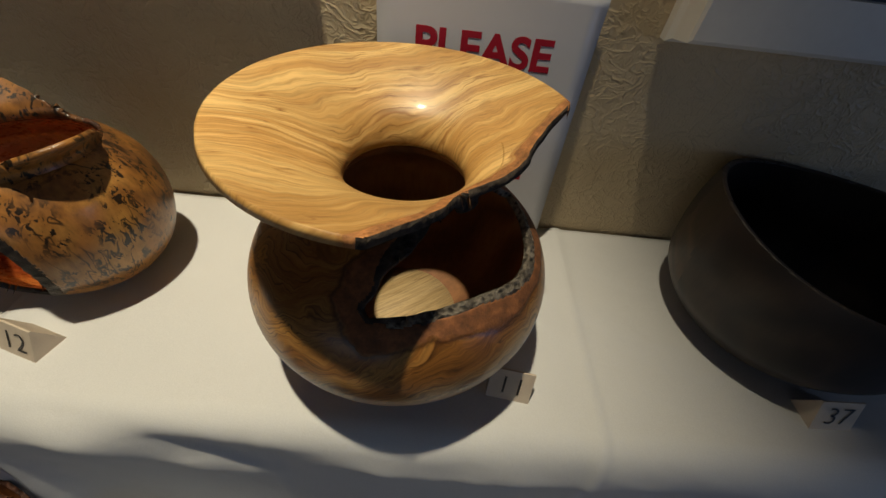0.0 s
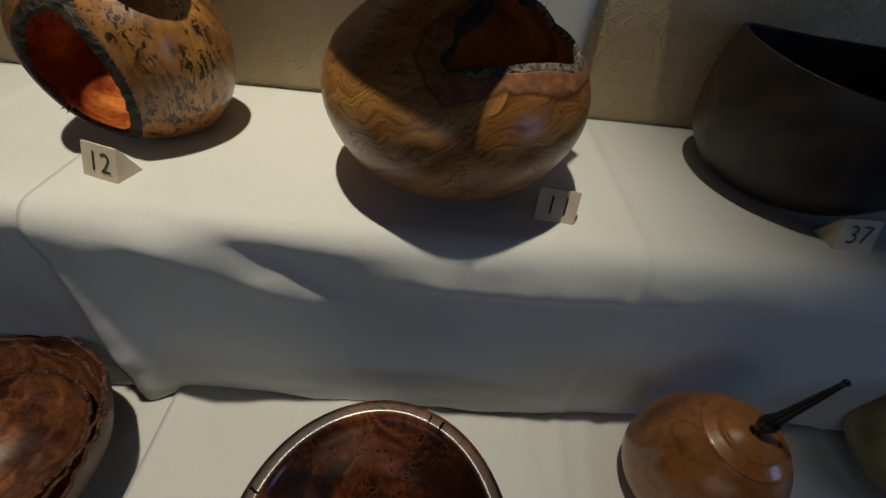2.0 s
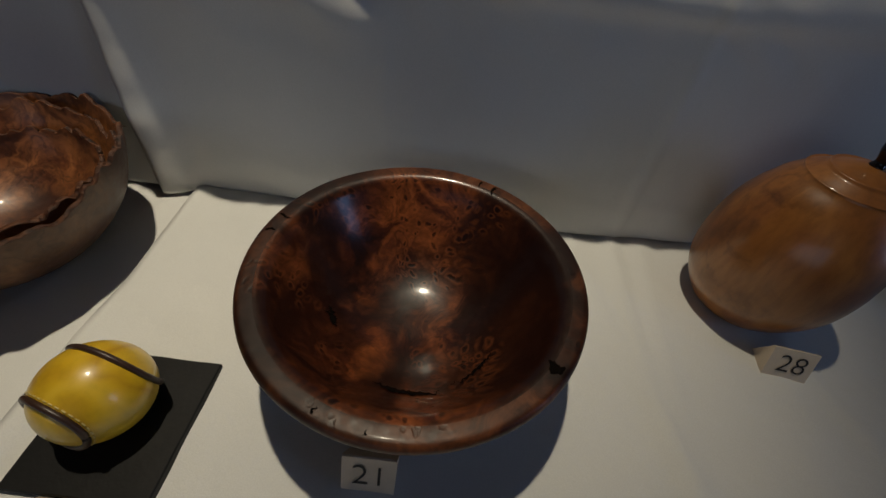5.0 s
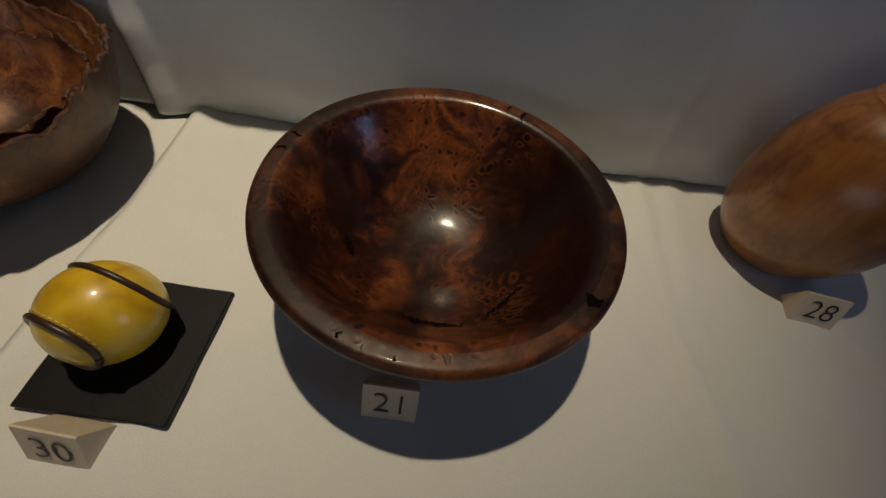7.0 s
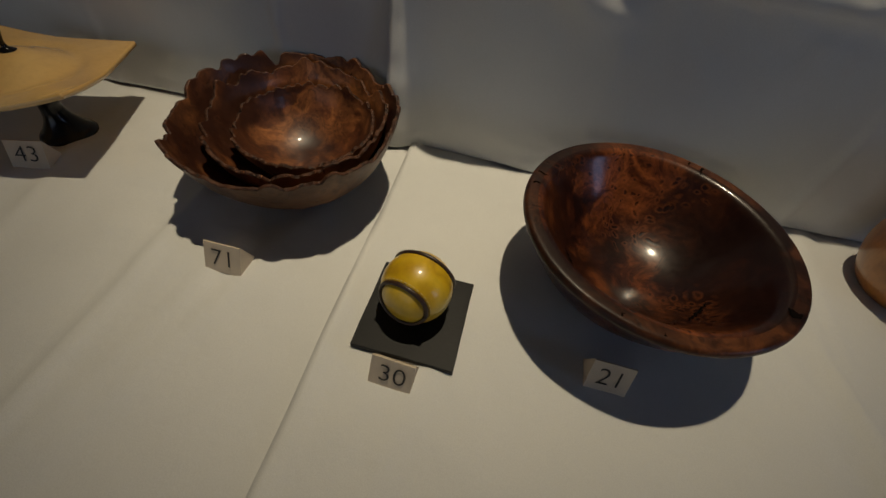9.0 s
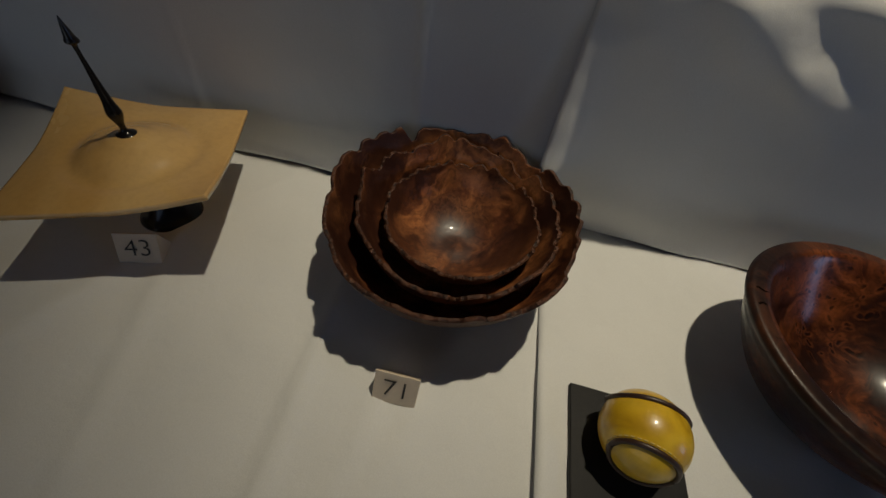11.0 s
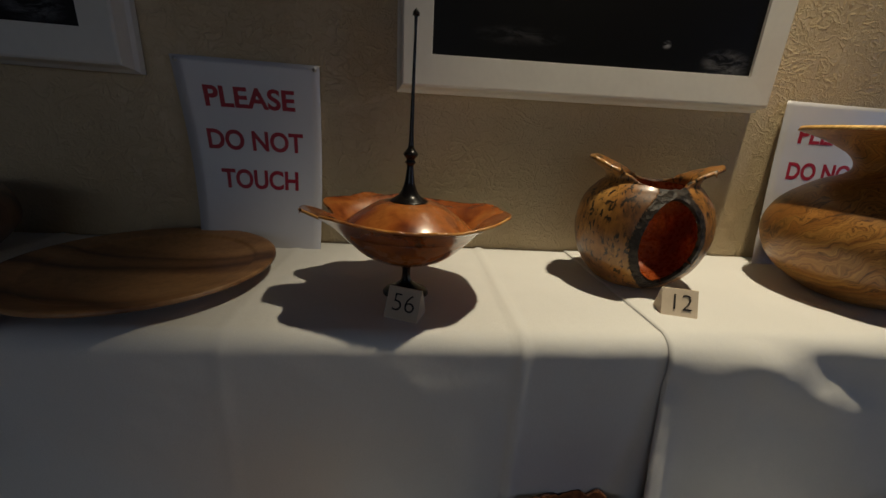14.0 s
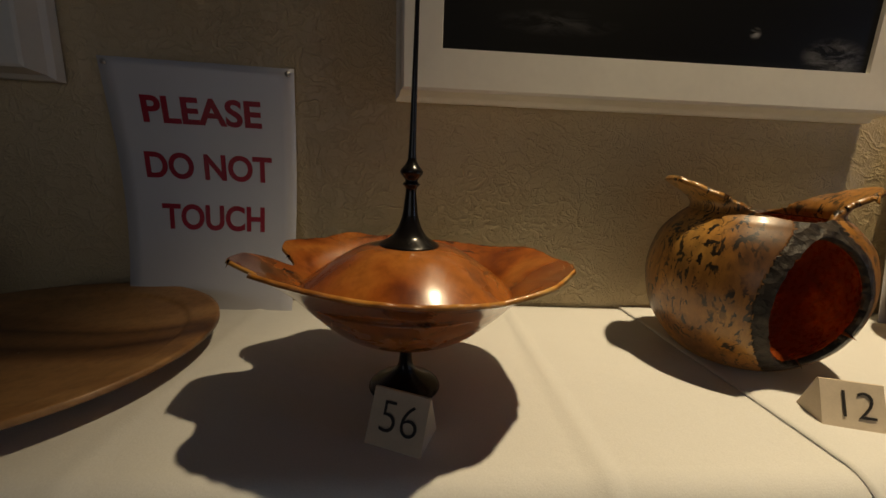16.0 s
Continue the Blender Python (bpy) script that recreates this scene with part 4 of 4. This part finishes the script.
# ---- lower table ----
def burl_bowl():
    t = thing("wide_burl_bowl", "wide red-brown burl bowl with thick rim and dark cracks", "wooden bowl", (-0.069, -0.098, LOW + 0.002))
    inner = [(r, 0.024 + 0.0795 * (r / 0.117) ** 2.6) for r in (0.117, 0.108, 0.097, 0.085, 0.070, 0.055, 0.040, 0.027, 0.014, 0.0)]
    out = [(0.0, 0.0), (0.052, 0.0), (0.058, 0.004), (0.066, 0.010), (0.095, 0.035), (0.118, 0.065), (0.130, 0.088), (0.1385, 0.100), (0.1395, 0.105), (0.137, 0.109), (0.131, 0.1095), (0.123, 0.1085)]
    p = curve_points(out + inner, 200)
    a = np.linspace(0, 2 * math.pi, 200, endpoint=False)
    jag = 1 + 0.004 * waves(31, 10, 2, 9)(a)
    r, z = np.maximum(p[:, 0], 0.0004)[:, None] * jag, p[:, 1][:, None]
    v = np.stack([r * np.cos(a), r * np.sin(a), z + 0 * a], -1).reshape(-1, 3)
    lip = np.repeat((p[:, 0] > 0.127) & (p[:, 1] > 0.085), 200).astype(int)
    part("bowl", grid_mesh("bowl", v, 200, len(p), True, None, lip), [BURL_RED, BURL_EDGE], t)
    ip = curve_points(inner, 60)

    def crack(deg0, deg1, r0, r1, width, seed):
        """A ragged dark split lying in the inner face."""
        g = np.random.default_rng(seed)
        n = 26
        d = np.radians(np.linspace(deg0, deg1, n))
        rr = np.linspace(r0, r1, n) + g.normal(0, 0.0012, n)
        wd = width * np.sin(np.linspace(0.05, math.pi - 0.05, n)) * g.uniform(0.45, 1.2, n)
        v = []
        for k in (-1, 1):
            rad = rr + k * wd / 2
            zz = np.interp(rad, ip[::-1, 0], ip[::-1, 1]) + 0.0014
            v += list(np.stack([rad * np.cos(d), rad * np.sin(d), zz], 1))
        v = np.array(v)
        part("crack", grid_mesh("crack", v if deg0 > deg1 else v[::1], n, 2, False), CRACK, t, "black split in the wood")

    def rim_mark(deg, r0, r1, width, seed):
        """A short black split running in from the rim."""
        g = np.random.default_rng(seed)
        n = 12
        rr = np.linspace(r0, r1, n)
        mid = radians(deg) + np.cumsum(g.normal(0, 0.006, n))
        wd = width * np.sin(np.linspace(0.3, math.pi - 0.05, n)) * g.uniform(0.5, 1.2, n) / rr / 2
        zz = np.where(rr > 0.131, 0.1095 - 0.0045 * ((rr - 0.131) / 0.0085) ** 2, 0.1093) + 0.0007
        v = [np.stack([rr * np.cos(mid + k * wd), rr * np.sin(mid + k * wd), zz], 1) for k in (-1, 1)]
        part("rim_split", grid_mesh("rim_split", np.concatenate(v), n, 2, False), CRACK, t, "short black split in the rim")

    for deg, r0, r1, width, seed in ((-112, 0.137, 0.129, 0.0022, 5), (-97, 0.1385, 0.131, 0.002, 7), (-36, 0.136, 0.122, 0.010, 8), (60, 0.1385, 0.120, 0.004, 9),
                                     (163, 0.1385, 0.122, 0.003, 10), (66, 0.1385, 0.123, 0.0025, 11), (170, 0.138, 0.126, 0.003, 12)):
        rim_mark(deg, r0, r1, width, seed)
    crack(-108, -72, 0.082, 0.090, 0.006, 1)
    crack(-66, -30, 0.084, 0.080, 0.0028, 2)
    crack(-172, -156, 0.078, 0.073, 0.006, 3)


burl_bowl()


def ball_on_slate():
    s = thing("slate_tile", "square of dark riven slate on white cloth", "slate tile", (-0.291, -0.206, LOW + 0.0022), -1.5)
    bm = box_mesh(-0.053, 0.053, -0.054, 0.054, 0, 0.008)
    bmesh.ops.subdivide_edges(bm, edges=bm.edges, cuts=7, use_grid_fill=True)
    for v in bm.verts:
        n = noise.noise_vector(v.co * 70)
        v.co += Vector((n.x * 0.0009, n.y * 0.0009, n.z * 0.00025 if v.co.z > 0.004 else 0))
    part("tile", bm, SLATE, s, smooth=False)
    soft_edges(s.children[0], 0.001, 1)
    t = thing("yellow_ridged_ball", "yellow wooden hurling ball with dark raised ridges", "ball", (-0.294, -0.199, LOW + 0.0105))
    rad = 0.0365
    bm = bmesh.new()
    bmesh.ops.create_uvsphere(bm, u_segments=72, v_segments=40, radius=rad, matrix=Matrix.Translation((0, 0, rad)))
    part("sphere", bm, YELLOW_PAINT, t)
    for axis, half, stitched in (((-0.283, -0.934, 0.22), 41, True), ((0.191, 0.966, 0.172), 58, False)):
        q = Vector(axis).normalized().to_track_quat("Z", "Y").to_matrix()
        pts = []
        for k in range(73):
            a = 2 * math.pi * k / 72
            h = radians(half + 3 * math.cos(2 * a))
            pts.append(q @ Vector((math.sin(h) * math.cos(a), math.sin(h) * math.sin(a), math.cos(h))) * (rad + 0.0004) + Vector((0, 0, rad)))
        part("ridge", tube(pts, 0.0024, 10), RIDGE, t, "dark brown raised seam")
        if stitched:
            for k in range(0, 72, 2):
                a0 = 2 * math.pi * k / 72
                seg = []
                for e in (0.0, 0.5, 1.0):
                    a = a0 + e * 0.11
                    h = radians(half + 3 * math.cos(2 * a) + 6.0)
                    seg.append(q @ Vector((math.sin(h) * math.cos(a), math.sin(h) * math.sin(a), math.cos(h))) * (rad + 0.0001) + Vector((0, 0, rad)))
                if seg[1].z > rad * 0.5:
                    part("stitch", tube(seg, 0.0006, 6), STITCH, t)


ball_on_slate()


def nested_bowls():
    """Three natural-edge burl bowls that lie one in the other."""
    base = Vector((-0.502, -0.040, LOW + 0.001))
    specs = [((0, 0, 0), 0.134, 0.115, 41, "outermost"), ((0.007, 0.009, 0.011), 0.111, 0.092, 42, "middle"), ((0.012, 0.015, 0.021), 0.087, 0.067, 43, "smallest")]
    for (dx, dy, dz), rad, high, seed, which in specs:
        t = thing("natural_edge_bowl", f"{which} of three nested ragged-edged burl bowls", "wooden bowl", base + Vector((dx, dy, dz)), group="nested burl bowls")
        prof = [(0.0, 0.0), (rad * 0.30, 0.0), (rad * 0.58, high * 0.16), (rad * 0.84, high * 0.48), (rad * 0.97, high * 0.80), (rad * 1.02, high * 1.04), (rad * 1.03, high * 1.2)]
        g = np.random.default_rng(seed)
        bites = list(zip(g.uniform(0, 360, 15), g.uniform(0.02, 0.10, 15), g.uniform(0.015, 0.06, 15)))
        big, mid, fine = waves(seed, 6, 2, 6), waves(seed + 50, 10, 8, 24), waves(seed + 90, 12, 30, 80)

        def cut(th, s, r, z):
            left = np.exp(-(around_to(th, -160) / 0.5) ** 2)
            bite = sum(d * np.exp(-np.abs(around_to(th, c) / w) ** 3) for c, w, d in bites)
            rim = high * (0.97 + 0.05 * big(th) + 0.13 * np.abs(mid(th)) * (0.55 + 0.9 * np.abs(big(th * 2 + 2))) - 0.05 - bite + 0.014 * fine(th) + 0.055 * np.sin(th) - 0.10 * left - 0.04 * np.exp(-(around_to(th, -90) / 0.8) ** 2))
            teeth = 0.030 * np.abs(np.sin(th * 13 + 2.2 * np.sin(th * 3))) * (0.5 + 0.5 * np.clip(np.sin(th) + 0.4, 0, 1))
            dent = 0.085 * np.exp(-np.abs(around_to(th, 55) / 0.16) ** 3)
            return (z - rim - high * (teeth - dent)) * 12

        out = waves(seed + 7, 8, 4, 16)
        ob = part("bowl", hollow(prof, cut, lambda th, s: (rad * (0.035 * out(th) * s ** 5 + 0.03 * big(th + 1) * s ** 2), 0 * th), 400, 150), [BURL_OUT, BURL_BROWN, RAGGED], t)
        thicken(ob, 0.0042, 1, 2)


nested_bowls()


def square_lidded_dish():
    t = thing("square_winged_dish", "square cream wooden dish on black stem with black finial", "wooden dish", (-0.848, -0.053, LOW + 0.001), 20.5)
    half, n = 0.0945, 90
    u = np.linspace(-1, 1, n)
    U, V = [g.ravel() for g in np.meshgrid(u, u)]
    R = np.hypot(U, V) * half
    corner = (np.abs(U) * np.abs(V)) ** 1.5
    dome = 0.017 * np.exp(-(R / 0.046) ** 2.2) + 0.003 * np.exp(-(R / 0.022) ** 6)
    ring = -0.0045 * np.exp(-((R - 0.058) / 0.012) ** 2)
    z = 0.095 + 0.018 * np.clip(-U * V, 0, 1) ** 1.3 - 0.005 * np.clip(U * V, 0, 1) + dome + ring - 0.003 * np.maximum(np.abs(U), np.abs(V)) ** 4 * (1 - corner)
    ob = part("plate", grid_mesh("plate", np.stack([U * half, V * half, z], 1), n, n, False), CREAM_WOOD, t)
    thicken(ob, 0.006, 0, 0)
    part("hollow_body", lathe([(0.0, 0.060), (0.018, 0.061), (0.040, 0.074), (0.055, 0.089), (0.0, 0.090)], 64, 40), CREAM_WOOD, t)
    part("stem", lathe([(0.0, 0.0), (0.032, 0.0), (0.033, 0.004), (0.026, 0.011), (0.016, 0.027), (0.012, 0.045), (0.013, 0.062), (0.0, 0.063)], 56, 50), EBONY, t, "black flared stem")
    part("finial", lathe([(0.0, 0.110), (0.0095, 0.111), (0.010, 0.114), (0.004, 0.118), (0.003, 0.124), (0.0055, 0.132), (0.0068, 0.138), (0.0045, 0.152), (0.0025, 0.178), (0.002, 0.200), (0.0055, 0.204), (0.004, 0.209), (0.001, 0.222), (0.0, 0.224)], 36, 120), EBONY, t, "black arrow-shaped finial")


square_lidded_dish()


def finial_vessel():
    t = thing("round_finial_vessel", "glossy orange-brown round vessel with black finial", "wooden vessel", (0.311, -0.004, LOW + 0.002))
    part("body", lathe([(0.0, 0.0), (0.036, 0.0), (0.054, 0.012), (0.072, 0.046), (0.0765, 0.084), (0.071, 0.126), (0.057, 0.158), (0.044, 0.174), (0.043, 0.178), (0.042, 0.1765), (0.033, 0.182), (0.030, 0.184), (0.029, 0.187), (0.026, 0.186), (0.012, 0.192), (0.0, 0.194)], 128, 160), CHERRY, t)
    part("finial", lathe([(0.0, 0.192), (0.006, 0.193), (0.0045, 0.198), (0.0078, 0.208), (0.0082, 0.216), (0.0056, 0.228), (0.0045, 0.245), (0.003, 0.280), (0.0022, 0.298), (0.003, 0.303), (0.0, 0.306)], 40, 120), EBONY, t, "black tapered finial")


finial_vessel()

rounded_bowl("pale_round_vessel", "pale yellow-green turned round vessel", (0.690, 0.030, LOW + 0.002),
             [(0.0, 0.0), (0.045, 0.0), (0.075, 0.014), (0.100, 0.050), (0.104, 0.085), (0.092, 0.125), (0.062, 0.155), (0.035, 0.165), (0.03, 0.16), (0.0, 0.155)], LEMON_WOOD, category="wooden vessel")


def spotted_vessel():
    t = thing("spalted_round_vessel", "cream and dark spalted round vessel with orange spot", "wooden vessel", (-1.030, -0.212, LOW + 0.001))
    p = [(0.0, 0.0), (0.045, 0.0), (0.072, 0.012), (0.092, 0.042), (0.094, 0.066), (0.082, 0.094), (0.055, 0.112), (0.03, 0.118), (0.026, 0.112), (0.0, 0.108)]
    edge = waves(61, 8, 2, 14)
    spot = lambda th, s, r, z: np.where((around_to(th, -28) / 0.24) ** 2 + ((z - 0.052) / 0.016) ** 2 < 1, 1, np.where(z > 0.082 + 0.006 * edge(th), 2, 0))
    part("body", hollow(p, None, None, 140, 110, spot), [PALE_VESSEL, ORANGE_SPOT, BROWN_VESSEL], t)


spotted_vessel()
rounded_bowl("dark_turned_vase", "dark brown turned wooden vase", (-1.275, 0.010, LOW + 0.001),
             [(0.0, 0.0), (0.045, 0.0), (0.070, 0.014), (0.088, 0.060), (0.086, 0.110), (0.066, 0.150), (0.04, 0.165), (0.034, 0.16), (0.0, 0.15)], BROWN_VESSEL, category="wooden vase")
